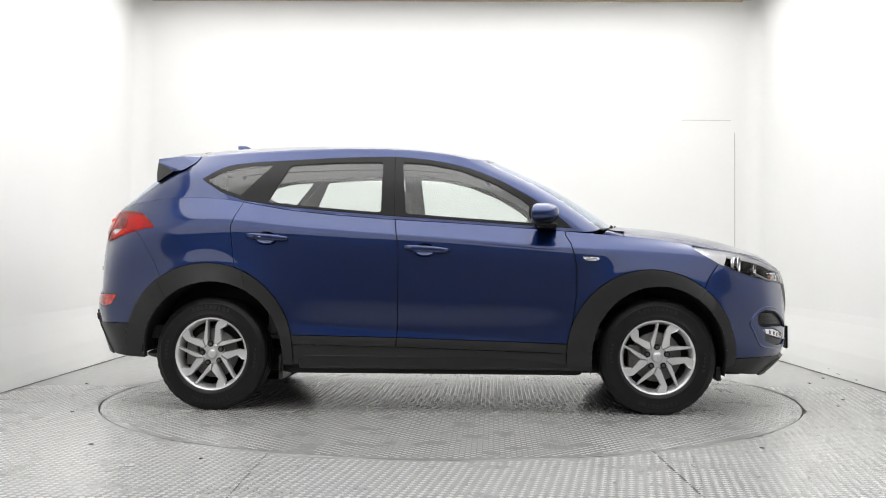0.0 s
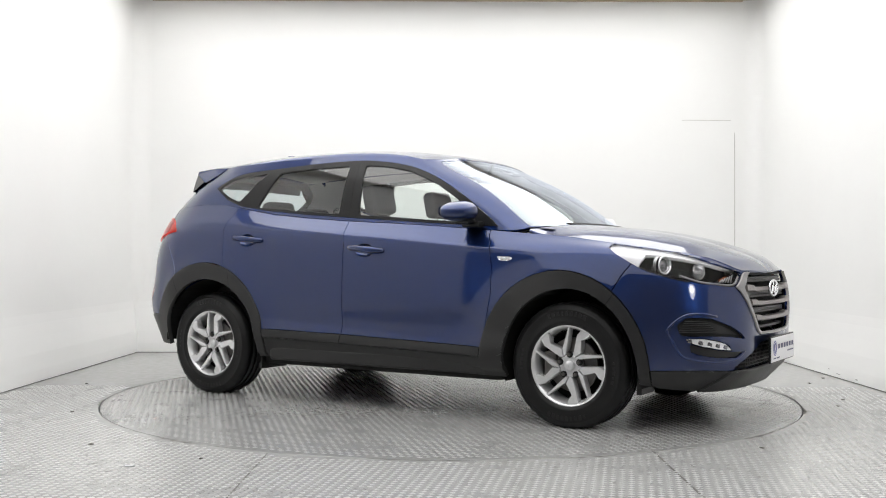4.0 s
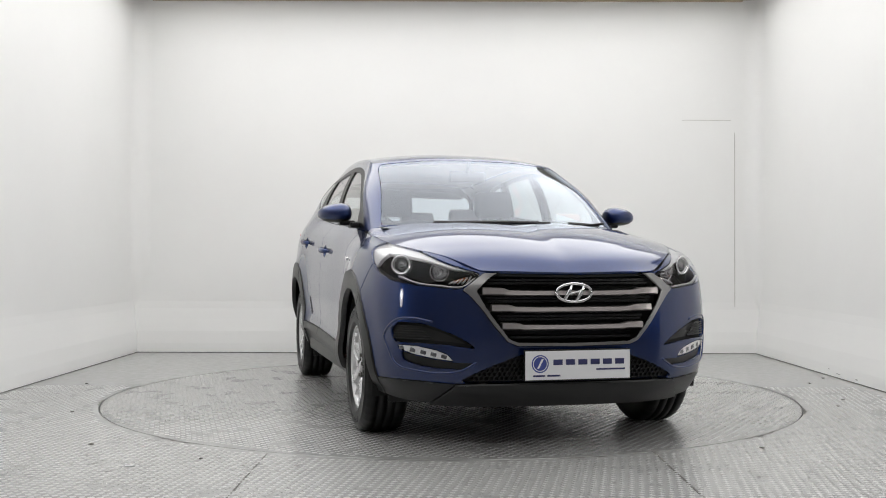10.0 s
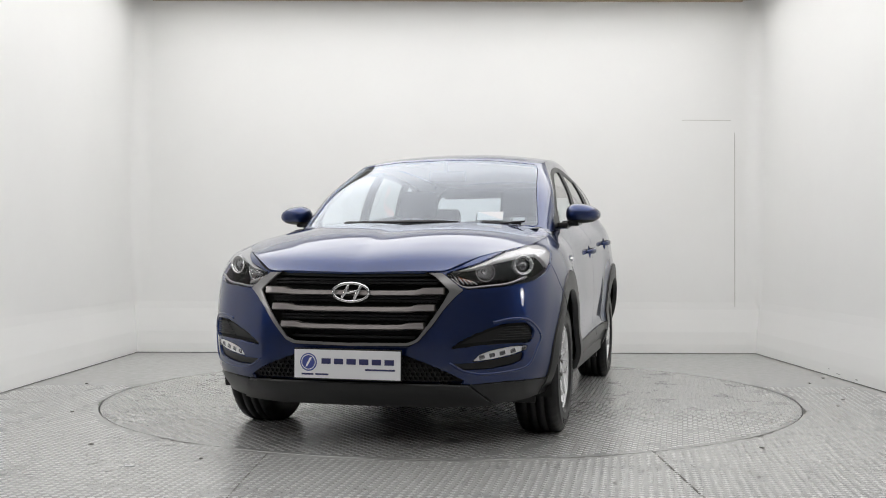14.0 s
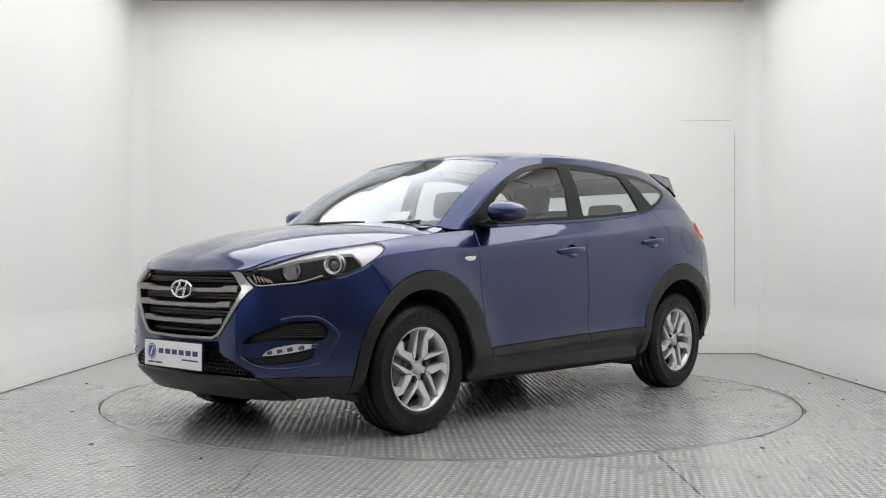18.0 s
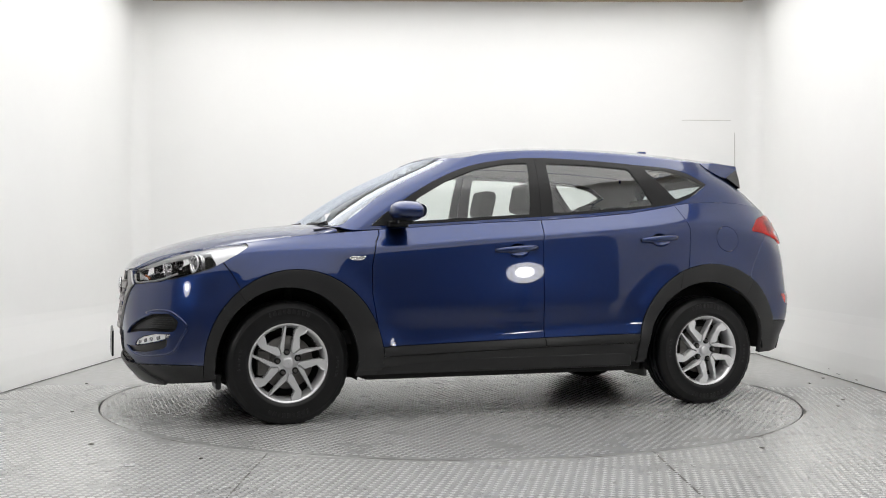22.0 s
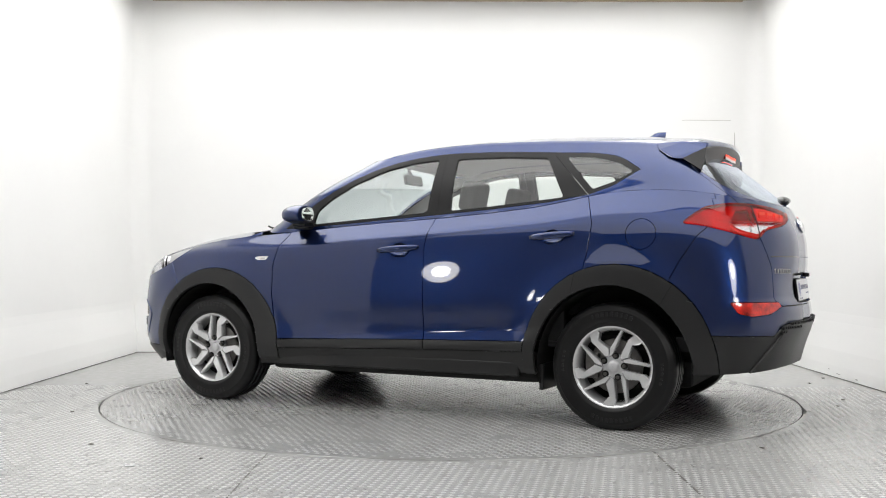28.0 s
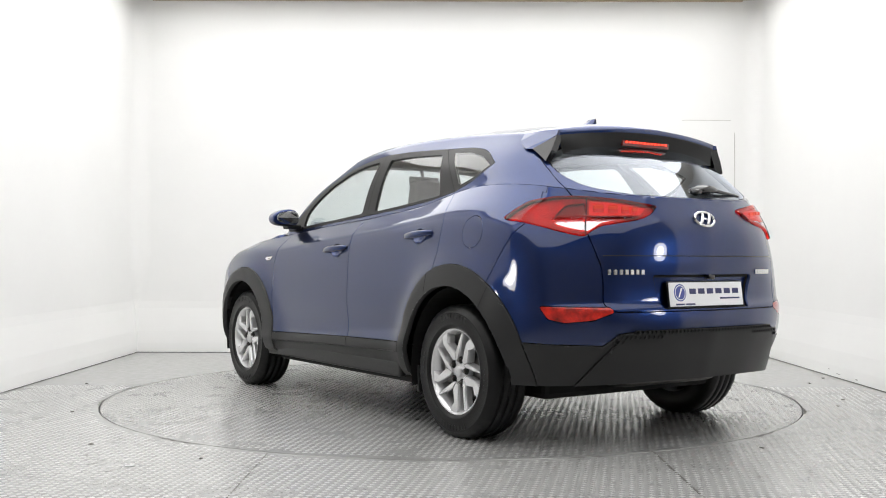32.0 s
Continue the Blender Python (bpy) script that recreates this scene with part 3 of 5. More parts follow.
GRILLE_IN = polyround([(-.1, .853), (.36, .853), (.402, .828), (.470, .764), (.433, .694), (.379, .613), (.323, .541), (.28, .523), (-.1, .517)], .008)
INTAKE = polyround([(-.1, .463), (.26, .463), (.405, .412), (.47, .382), (.535, .345), (.52, .331), (-.1, .338)], .012)
CLAD_F = [(-.1, .332), (.45, .332), (.56, .325), (.70, .335), (.80, .337), (.90, .332), (1.0, .33)]
CLAD_R = [(-.1, .582), (.30, .581), (.50, .572), (.545, .565), (.611, .511), (1.0, .525)]
FOG_POCKET = polyround([(.832, .575), (.80, .613), (.70, .606), (.60, .570), (.53, .535), (.478, .496), (.60, .513), (.70, .518), (.82, .521)], .015)
FOG_STRIP = polyround([(.806, .503), (.736, .503), (.648, .485), (.60, .465), (.575, .436), (.662, .446), (.742, .464), (.785, .48)], .008)
FOG_LOW = polyround([(.79, .474), (.735, .455), (.65, .438), (.57, .426), (.485, .425), (.537, .399), (.64, .400), (.742, .418), (.782, .435)], .010)
HEADBAND = [(1.30, .850), (1.19, .852), (1.07, .874), (.94, .912), (.76, .944), (.665, .948), (.620, .90), (.585, .83)]
TAILDARK = polyround([(-.834, 1.114), (-.893, 1.180), (-.985, 1.190), (-.985, 1.115)], .012)
TAILGLOW = polyround([(-1.005, 1.188), (-1.112, 1.180), (-1.265, 1.155), (-1.238, 1.118), (-1.005, 1.116)], .008)
TROUGH = polyround([(-.1, .838), (.352, .838), (.335, .79), (.305, .680), (-.1, .680)], .015)
INSERT = [(.545, .535), (.621, .429), (.70, .29)]
INSERT_F = [(.53, .36), (.548, .335), (.597, .277), (.67, .19)]
CUP_F, CUP_R = arc(-.04, .966, .064, .040, 28), arc(-1.0, 1.036, .064, .040, 28)
TAILCLEAR = polyround([(-.825, 1.106), (-.995, 1.110), (-1.225, 1.110), (-1.06, 1.083), (-1.0, 1.043), (-.908, 1.059), (-.854, 1.075)], .008)
SCREEN = polyround([(-.1, 1.121), (.36, 1.117), (.705, 1.107), (.605, 1.49), (.580, 1.523), (.3, 1.551), (-.1, 1.560)], .02)
REARGLASS = polyround([(-.1, 1.219), (.355, 1.224), (.48, 1.239), (.58, 1.268), (.625, 1.32), (.632, 1.385), (.60, 1.45), (.45, 1.52), (-.1, 1.525)], .03)
TAILGATE = polyround([(-.1, .668), (.565, .668), (.612, .70), (.606, .78), (.609, .875), (.626, .93), (.648, 1.024), (.655, 1.10), (.645, 1.20), (.655, 1.262), (.657, 1.30), (.650, 1.345), (.648, 1.39), (.612, 1.455), (.50, 1.545), (-.1, 1.56)], .03)


def number_of(n, test):
    return lambda f: f[SHEET] == n and test(f.calc_center_median())


on_side = number_of(0, lambda c: abs(c.x) < 1.95 and c.y > 0.6)
on_top = number_of(1, lambda c: c.y > 0.5 and c.x < 1.0 and c.x > -1.6)
on_nose = number_of(0, lambda c: c.x > 1.5)
on_tail = number_of(0, lambda c: c.x < -1.5)
for line in (ARCH_F_IN, ARCH_F_OUT, ARCH_R_IN, ARCH_R_OUT, FLAP):
    cut(skin, "side", line, on_side)
for line in (SEAM_A, SEAM_B, SEAM_C, SILL_TOP, SILL_LOW, SEAM_BF, SEAM_BR):
    cut(skin, "side", line, on_side, False)
cut(skin, "diag", HEADLAMP, on_nose)
cut(skin, "rdiag", TAILLAMP, on_tail)
cut(skin, "rdiag", REFLECTOR, on_tail)
cut(skin, "diag", HEADBAND, on_nose, False)
for line in (TAILCLEAR, TAILDARK, TAILGLOW):
    cut(skin, "rdiag", line, on_tail)
cut(skin, "front", TROUGH, on_tail)
cut(skin, "front", INSERT, on_tail, False)
for line in (CUP_F, CUP_R):
    cut(skin, "side", line, on_side)
for line in (GRILLE_OUT, GRILLE_IN, INTAKE, FOG_POCKET, FOG_STRIP, FOG_LOW):
    cut(skin, "front", line, on_nose)
cut(skin, "front", CLAD_F, on_nose, False)
cut(skin, "front", INSERT_F, on_nose, False)
cut(skin, "front", CLAD_R, on_tail, False)
for line in (DLO, GLASS_F, GLASS_R, GLASS_Q):
    cut(skin, "side", line, on_top)
cut(skin, "side", SEAM_B[:2], on_top, False)
cut(skin, "side", SEAM_C[:2], on_top, False)
cut(skin, "front", SCREEN, number_of(1, lambda c: c.x > 0.1 and c.y < 0.78))
cut(skin, "front", REARGLASS, number_of(1, lambda c: c.x < -1.55 and c.y < 0.74))
cut(skin, "front", TAILGATE, lambda f: f[SHEET] in (0, 1) and f.calc_center_median().x < -0.86)


def right_of(p, line):
    """Whether p lies forward of a line that runs from top to bottom."""
    for (x1, z1), (x2, z2) in zip(line, line[1:]):
        if min(z1, z2) <= p[1] <= max(z1, z2) and z1 != z2:
            return p[0] > x1 + (x2 - x1) * (p[1] - z1) / (z2 - z1)
    return p[0] > (line[0][0] if abs(p[1] - line[0][1]) < abs(p[1] - line[-1][1]) else line[-1][0])


def above(p, line):
    for (x1, z1), (x2, z2) in zip(line, line[1:]):
        if min(x1, x2) <= p[0] <= max(x1, x2):
            return p[1] > z1 + (z2 - z1) * (p[0] - x1) / (x2 - x1)
    return p[1] > line[-1][1]


def name_face(f):
    """Which panel a face of the skin belongs to."""
    c = f.calc_center_median()
    s, fr, d, rd = (c.x, c.z), (c.y, c.z), ((c.x - c.y) * .7071, c.z), ((c.x + c.y) * .7071, c.z)
    n = f[SHEET]
    if n == 2:
        return "bonnet"
    if n == 3:
        return "roof"
    if n == 1:
        if c.x > 0.1 and c.y < 0.78 and inside(fr, SCREEN):
            return "windscreen"
        if c.x < -1.55 and inside(fr, REARGLASS):
            return "rear_window"
        if c.x < -1.55 and inside(fr, TAILGATE):
            return "tailgate"
        if c.y > 0.5 and -1.6 < c.x < 1.0 and inside(s, DLO):
            for k, g in (("front_glass", GLASS_F), ("rear_glass", GLASS_R), ("quarter_glass", GLASS_Q)):
                if inside(s, g):
                    return k
            return "front_frame" if right_of(s, SEAM_B[:2]) else ("rear_frame" if right_of(s, SEAM_C[:2]) else "quarter_frame")
        if c.x > 0.1 and c.z < 1.135 and c.y < 0.64:
            return "cowl"
        return "body_side"
    if c.x > 1.5:
        if inside(d, HEADLAMP):
            return "headband" if above((-d[0], d[1]), [(-q[0], q[1]) for q in HEADBAND]) else "headlamp"
        if inside(fr, GRILLE_IN):
            return "grille"
        if inside(fr, GRILLE_OUT):
            return "grille_frame"
        if inside(fr, FOG_POCKET):
            return "pocket"
        if inside(fr, FOG_STRIP):
            return "fog"
        if inside(fr, FOG_LOW):
            return "foglow"
        if inside(fr, INTAKE):
            return "intake"
    if c.x < -1.5:
        if inside(rd, TAILLAMP):
            return "tailclear" if inside(rd, TAILCLEAR) else ("taildark" if inside(rd, TAILDARK) else ("tailglow" if inside(rd, TAILGLOW) else "taillamp"))
        if inside(rd, REFLECTOR):
            return "reflector"
    if c.y > 0.6 and abs(c.x) < 1.95:
        if inside(s, ARCH_F_IN) or inside(s, ARCH_R_IN):
            return None
        if inside(s, ARCH_F_OUT):
            return "front_arch"
        if inside(s, ARCH_R_OUT):
            return "rear_arch"
        if inside(s, FLAP):
            return "fuel_flap"
    if -1.3 < c.x < 1.3:
        if not above(s, SILL_LOW):
            return "sill"
        if right_of(s, SEAM_A):
            return "front_wing"
        door = "front" if right_of(s, SEAM_B) else ("rear" if right_of(s, SEAM_C) else "")
        if inside(s, CUP_F) or inside(s, CUP_R):
            return "cup_front" if c.x > -.5 else "cup_rear"
        if door:
            return door + ("_door" if above(s, SILL_TOP) else "_strip")
        return "body_side"
    if c.x > 0:
        if not above(fr, CLAD_F):
            return "front_skirt" if right_of(fr, INSERT_F) else "front_insert"
        return "front_bumper" if right_of(s, SEAM_BF) else "front_wing"
    if inside(fr, TAILGATE) and c.x < -1.55:
        return "trough" if inside(fr, TROUGH) else "tailgate"
    if not above(fr, CLAD_R):
        return "rear_insert" if not right_of(fr, INSERT) else "rear_skirt"
    return "body_side" if right_of(s, SEAM_BR) else "rear_bumper"


def panels(bm):
    """Sorts the skin's faces into panels: name -> (points, normals, faces)."""
    out = {}
    lay = [bm.verts.layers.float[k] for k in ("nx", "ny", "nz")]
    for f in bm.faces:
        k = name_face(f)
        if k is None:
            continue
        pts, nor, faces, index = out.setdefault(k, ([], [], [], {}))
        ids = []
        for v in f.verts:
            if v not in index:
                index[v] = len(pts)
                pts.append(v.co.copy())
                nor.append(Vector([v[l] for l in lay]).normalized())
            ids.append(index[v])
        faces.append(ids)
    return out


SKIN = panels(skin)
skin.free()


def skin_tree():
    """A tree of the left half's faces, to set small parts on the skin."""
    pts, faces = [], []
    for p, n, f, i in SKIN.values():
        k = len(pts)
        pts += p
        faces += [[k + v for v in q] for q in f]
    return BVHTree.FromPolygons(pts, faces)


TREE = skin_tree()


def joined(*keys):
    """Several of the skin's regions as one, their shared border welded."""
    pts, nor, faces, seen = [], [], [], {}
    for key in keys:
        p, n, f, _ = SKIN[key]
        ids = []
        for a, b in zip(p, n):
            k = (round(a.x, 5), round(a.y, 5), round(a.z, 5))
            if k not in seen:
                seen[k] = len(pts)
                pts.append(a)
                nor.append(b)
            ids.append(seen[k])
        faces += [[ids[i] for i in q] for q in f]
    return pts, nor, faces, seen


SKIN["body_side_plain"] = joined("body_side", "fuel_flap")


def nose_x(y, z):
    hit = TREE.ray_cast(Vector((4, max(abs(y), .001), z)), Vector((-1, 0, 0)))[0]
    return hit.x if hit else 2.2


def tail_x(y, z):
    hit = TREE.ray_cast(Vector((-4, max(abs(y), .001), z)), Vector((1, 0, 0)))[0]
    return hit.x if hit else -2.2


def flank_y(x, z):
    hit = TREE.ray_cast(Vector((x, 3, z)), Vector((0, -1, 0)))[0]
    return hit.y if hit else .9



def panel(name, key, mat, parent, mode, label="", gap=0.0032, flange=0.02, push=0.0, grow=None):
    """Makes a panel from the skin. mode: left, right, or whole (both halves in one). Edges stand back by the gap and turn in by the flange."""
    pts, nor, faces, _ = SKIN[key]
    P, N, F = [p.copy() for p in pts], [n.copy() for n in nor], [list(f) for f in faces]
    if mode == "whole":
        back = {}
        for i in range(len(pts)):
            if abs(pts[i].y) < 2e-4:
                back[i] = i
                N[i].y = 0
                N[i].normalize()
            else:
                back[i] = len(P)
                P.append(Vector((pts[i].x, -pts[i].y, pts[i].z)))
                N.append(Vector((nor[i].x, -nor[i].y, nor[i].z)))
        F += [[back[i] for i in f[::-1]] for f in faces]
    elif mode == "right":
        for p, n in zip(P, N):
            p.y, n.y = -p.y, -n.y
        F = [f[::-1] for f in F]
    edges = {}
    for k, f in enumerate(F):
        for a, b in zip(f, f[1:] + f[:1]):
            edges.setdefault((min(a, b), max(a, b)), []).append((a, b, k))
    rim = [e[0] for e in edges.values() if len(e) == 1]
    inward = {}
    for a, b, k in rim:
        w = N[a].cross(P[b] - P[a])
        if w.length > 1e-9:
            w.normalize()
            for i in (a, b):
                inward[i] = inward.get(i, Vector()) + w
    for i, w in inward.items():
        if w.length > 1e-6:
            w.normalize()
            P[i] += w * gap
    if push:
        for i in range(len(P)):
            P[i] = P[i] + N[i] * push
    if grow:
        for i in range(len(P)):
            if i not in inward:
                P[i] = P[i] + N[i] * grow
    if flange:
        top, low = {}, {}
        for i in inward:
            w = inward[i]
            top[i], low[i] = len(P), len(P) + 1
            P += [P[i].copy(), P[i] - N[i] * flange]
            N += [(N[i] - w).normalized() if w.length else N[i], -w if w.length else N[i]]
        for a, b, k in rim:
            F.append([top[b], top[a], low[a], low[b]])
    me = bpy.data.meshes.new(name)
    me.from_pydata([tuple(p) for p in P], [], F)
    me.polygons.foreach_set("use_smooth", [True] * len(me.polygons))
    me.materials.append(mat)
    me.update()
    me.normals_split_custom_set_from_vertices([tuple(n) for n in N])
    ob = new(name, me)
    if parent is not None:
        ob.parent = parent
    return tagged(ob, label)


def lining(key, side):
    """Near-black sheet added behind the panel gaps to stand for the shade in them."""
    panel("inner_panel", key, DARK, car, side, "dark inner panel", gap=-0.012, flange=0.0, push=-0.019)


car = thing("car", "dark blue five-door family car with black cladding and alloy wheels", "car")
bonnet = panel("bonnet", "bonnet", PAINT, car, "whole")
roof = panel("roof", "roof", PAINT, car, "whole", gap=0.0)
panel("front_bumper", "front_bumper", PAINT, car, "whole")
panel("rear_bumper", "rear_bumper", PAINT, car, "whole")
panel("front_insert", "front_insert", CLAD, car, "whole", "matt black bumper chin", push=0.014)
for side in ("left", "right"):
    panel("front_skirt", "front_skirt", CLAD, car, side, "matt black lower bumper skirt", push=0.004)
    panel("rear_skirt", "rear_skirt", CLAD, car, side, "matt black lower bumper skirt", push=0.004)
panel("rear_insert", "rear_insert", CLAD, car, "whole", "matt black bumper insert", push=0.014)
tailgate = panel("tailgate", "tailgate", PAINT, car, "whole")
panel("plate_trough", "trough", PAINT, tailgate, "whole", "recessed number plate panel", gap=-0.004, flange=0.0, push=-0.024)
panel("windscreen", "windscreen", SCREENGLASS, car, "whole", "clear windscreen", push=-0.002, flange=0.004)
panel("rear_window", "rear_window", SCREENGLASS, tailgate, "whole", "clear rear window", push=-0.002, flange=0.004)
panel("cowl", "cowl", TRIM, car, "whole", "black scuttle panel")
for key in ("bonnet", "front_bumper", "rear_bumper", "tailgate"):
    lining(key, "whole")
DOORS, REAR_DOORS = {}, {}
for side in ("left", "right"):
    for key in ("front_wing", "front_door", "rear_door", "front_strip", "rear_strip"):
        lining(key, side)
    panel("body_side", "body_side" if side == "left" else "body_side_plain", PAINT, car, side, gap=0.0015)
    panel("front_wing", "front_wing", PAINT, car, side)
    fd = panel("front_door", "front_door", PAINT, car, side)
    DOORS[side] = fd
    rdoor = panel("rear_door", "rear_door", PAINT, car, side)
    REAR_DOORS[side] = rdoor
    panel("window_frame", "front_frame", TRIM, fd, side, "black window frame", gap=0.001, push=0.002)
    panel("window_frame", "rear_frame", TRIM, rdoor, side, "black window frame", gap=0.001, push=0.002)
    panel("window_frame", "quarter_frame", TRIM, car, side, "black quarter window border", gap=0.001)
    panel("window_glass", "front_glass", GLASS, fd, side, "clear door window", gap=0, push=-0.005, flange=0.004)
    panel("window_glass", "rear_glass", GLASS, rdoor, side, "clear door window", gap=0, push=-0.005, flange=0.004)
    panel("quarter_glass", "quarter_glass", GLASS, car, side, "small clear quarter window", gap=0, push=-0.001, flange=0.004)
    panel("lower_strip", "front_strip", CLAD, fd, side, "matt black lower door cladding", push=0.008)
    panel("lower_strip", "rear_strip", CLAD, rdoor, side, "matt black lower door cladding", push=0.008)
    panel("sill", "sill", CLAD, car, side, "matt black sill cladding", push=-0.004)
    panel("wheel_arch", "front_arch", CLAD, car, side, "matt black wheel arch cladding", push=0.008, flange=0.03)
    panel("wheel_arch", "rear_arch", CLAD, car, side, "matt black wheel arch cladding", push=0.008, flange=0.03)
    if side == "left":
        panel("fuel_flap", "fuel_flap", PAINT, car, side, gap=0.0025)
    panel("reflector", "reflector", REDCOAT, car, side, "red rear reflector", gap=0.001)
    lamp = panel("headlamp", "headlamp", LENS, car, side, "clear headlamp with black inside and chrome strip", gap=0.0, flange=0.006)
    panel("lens", "headband", LENS, lamp, side, "", gap=0.0, flange=0)
    panel("housing", "headlamp", LAMPDARK, lamp, side, "black lamp housing", gap=-0.01, flange=0, push=-0.15)
    panel("chrome_strip", "headband", CHROMEPALE, lamp, side, "bright satin strip", gap=0.002, flange=0.018, push=-0.010)
    tail = panel("tail_lamp", "taillamp", REDLENS, car, side, "red and clear tail lamp", gap=0.001, flange=0.03, push=0.011)
    panel("clear_lens", "tailclear", LENS, tail, side, "clear reversing lens", gap=0.0, flange=0.004, push=0.011)
    panel("red_reflector", "taillamp", RED, tail, side, "", gap=0.001, flange=0.0, push=-0.018)
    panel("lens", "taildark", REDLENS, tail, side, "", gap=0.0, flange=0.0, push=0.011)
    panel("lens", "tailglow", REDLENS, tail, side, "", gap=0.0, flange=0.0, push=0.011)
    panel("dark_reflector", "taildark", REDDARK, tail, side, "dark red lamp chamber", gap=0.0, flange=0.0, push=-0.03)
    panel("bright_reflector", "tailglow", REDBRIGHT, tail, side, "bright red reflector", gap=0.0, flange=0.0, push=0.002)
    panel("clear_reflector", "tailclear", FACETS, tail, side, "silver facetted reflector", gap=0.0, flange=0.0, push=-0.018)
    fog = panel("fog_pocket", "pocket", CLAD, car, side, "black fog lamp recess", gap=-0.004, flange=0.0, push=-0.022)
    panel("fog_lower", "foglow", CLAD, car, side, "black plastic shelf under the day lamp", gap=0.0, flange=0.01, push=-0.012)
    day = panel("day_lamp", "fog", LENS, car, side, "slim clear day running lamp", gap=0.0, flange=0.02, push=0.003)
    panel("reflector", "fog", WHITEREF, day, side, "", gap=0.001, flange=0.0, push=-0.004)

panel("grille_frame", "grille_frame", SATIN, car, "whole", "satin silver grille surround", gap=0.001, push=0.010, flange=0.014)


# ---- grille, intake and plates ----
def grille():
    g = new("grille")
    g.parent = car
    tagged(g, "black grille with three silver bars and an oval badge")
    bm = bmesh.new()
    rows = []
    for z in (.52, .62, .73, .85):
        rows.append([bm.verts.new((nose_x(y, z) - 0.075, y, z)) for y in np.linspace(-.47, .47, 13)])
    for a, b in zip(rows, rows[1:]):
        for i in range(12):
            bm.faces.new((a[i], a[i + 1], b[i + 1], b[i]))
    part("backing", bm, DARK, g)
    # black slats deep in the grille
    for z in (.545, .63, .645, .715, .73, .80, .815):
        bm = bmesh.new()
        w = min(.43, .31 + (z - .55) * .62) if z < .77 else .41
        ys = np.linspace(-w, w, 13)
        prof = ((0.0, -.006), (0.0, .006), (-.03, .008), (-.03, -.008))
        rings = [[bm.verts.new((nose_x(y, z) - .028 + dx, y, z + dz)) for dx, dz in prof] for y in ys]
        for a, b in zip(rings, rings[1:]):
            for k in range(4):
                bm.faces.new((a[k], a[(k + 1) % 4], b[(k + 1) % 4], b[k]))
        bmesh.ops.recalc_face_normals(bm, faces=bm.faces[:])
        part("slat", bm, TRIM, g)
    # silver bars, thin in the middle and stepped up towards the ends
    for zc, half, lift in ((.752, .445, .016), (.675, .405, .014), (.592, .355, .012)):
        bm = bmesh.new()
        ys = [-half, -half * .93, -half * .78, -half * .70, -half * .4, 0, half * .4, half * .70, half * .78, half * .93, half]
        rings = []
        for y in ys:
            u = min(max((abs(y) / half - .68) / .12, 0), 1)
            zt, zb = zc + .013 + lift * u, zc - .013 + lift * .35 * u
            x = nose_x(y, zc) + .002
            rings.append([bm.verts.new(p) for p in ((x, y, zb), (x + .010, y, zb + .006), (x + .004, y, zt - .002), (x - .006, y, zt), (x - .03, y, zt), (x - .03, y, zb))])
        for a, b in zip(rings, rings[1:]):
            for k in range(6):
                bm.faces.new((a[k], a[(k + 1) % 6], b[(k + 1) % 6], b[k]))
        bm.faces.new(rings[0])
        bm.faces.new(rings[-1][::-1])
        bmesh.ops.recalc_face_normals(bm, faces=bm.faces[:])
        part("bar", bm, BRONZE, g, "dark satin grille bar")
    front = nose_x(0, .755) + .016
    badge(g, lambda y, q: front, .755, 1, .095, .047)
    return g


def badge(parent, x, z, way, a, b):
    """A chrome oval ring with slanted strokes on it."""
    bm = bmesh.new()
    n = 40

    def on(y, q, lift=0.0):
        return (x(y, q) + way * lift, y, q)
    tube(bm, [on(a * .94 * math.cos(2 * math.pi * i / n), z + b * .92 * math.sin(2 * math.pi * i / n)) for i in range(n)], .0075, 8, True)
    for s in (-1, 1):
        y0 = s * a * .33
        line = catmull([on(y0 - way * .020, z - b * .80), on(y0 + way * .002, z, .003), on(y0 + way * .020, z + b * .80)], 4)
        tube(bm, line, [.006 + .004 * math.sin(math.pi * i / 8) for i in range(9)], 8)
    tube(bm, catmull([on(-a * .36, z - .008), on(0, z, .003), on(a * .36, z + .008)], 4), .006, 8)
    smooth_faces(bm)
    ring = part("badge", bm, CHROME, parent, "chrome oval badge")
    return ring


grille()


def honeycomb(name, parent, where, y0, y1, z0, z1, r, surface, mat, label):
    """A plastic honeycomb of open hexagons over a dark back."""
    bm = bmesh.new()
    dy, dz = r * 1.75, r * 1.52
    row = 0
    z = z0
    while z <= z1:
        y = y0 + (dy / 2 if row % 2 else 0)
        while y <= y1:
            if inside((abs(y), z), where):
                ring_o = [(y + r * math.cos(math.pi / 6 + k * math.pi / 3), z + r * math.sin(math.pi / 6 + k * math.pi / 3)) for k in range(6)]
                ring_i = [(y + .74 * r * math.cos(math.pi / 6 + k * math.pi / 3), z + .74 * r * math.sin(math.pi / 6 + k * math.pi / 3)) for k in range(6)]
                vo = [bm.verts.new((surface(a, b), a, b)) for a, b in ring_o]
                vi = [bm.verts.new((surface(a, b), a, b)) for a, b in ring_i]
                vd = [bm.verts.new((surface(a, b) - math.copysign(.014, surface(a, b)), a, b)) for a, b in ring_i]
                for k in range(6):
                    l = (k + 1) % 6
                    bm.faces.new((vo[k], vo[l], vi[l], vi[k]))
                    bm.faces.new((vi[k], vi[l], vd[l], vd[k]))
            y += dy
        z += dz
        row += 1
    return part(name, bm, mat, parent, label)


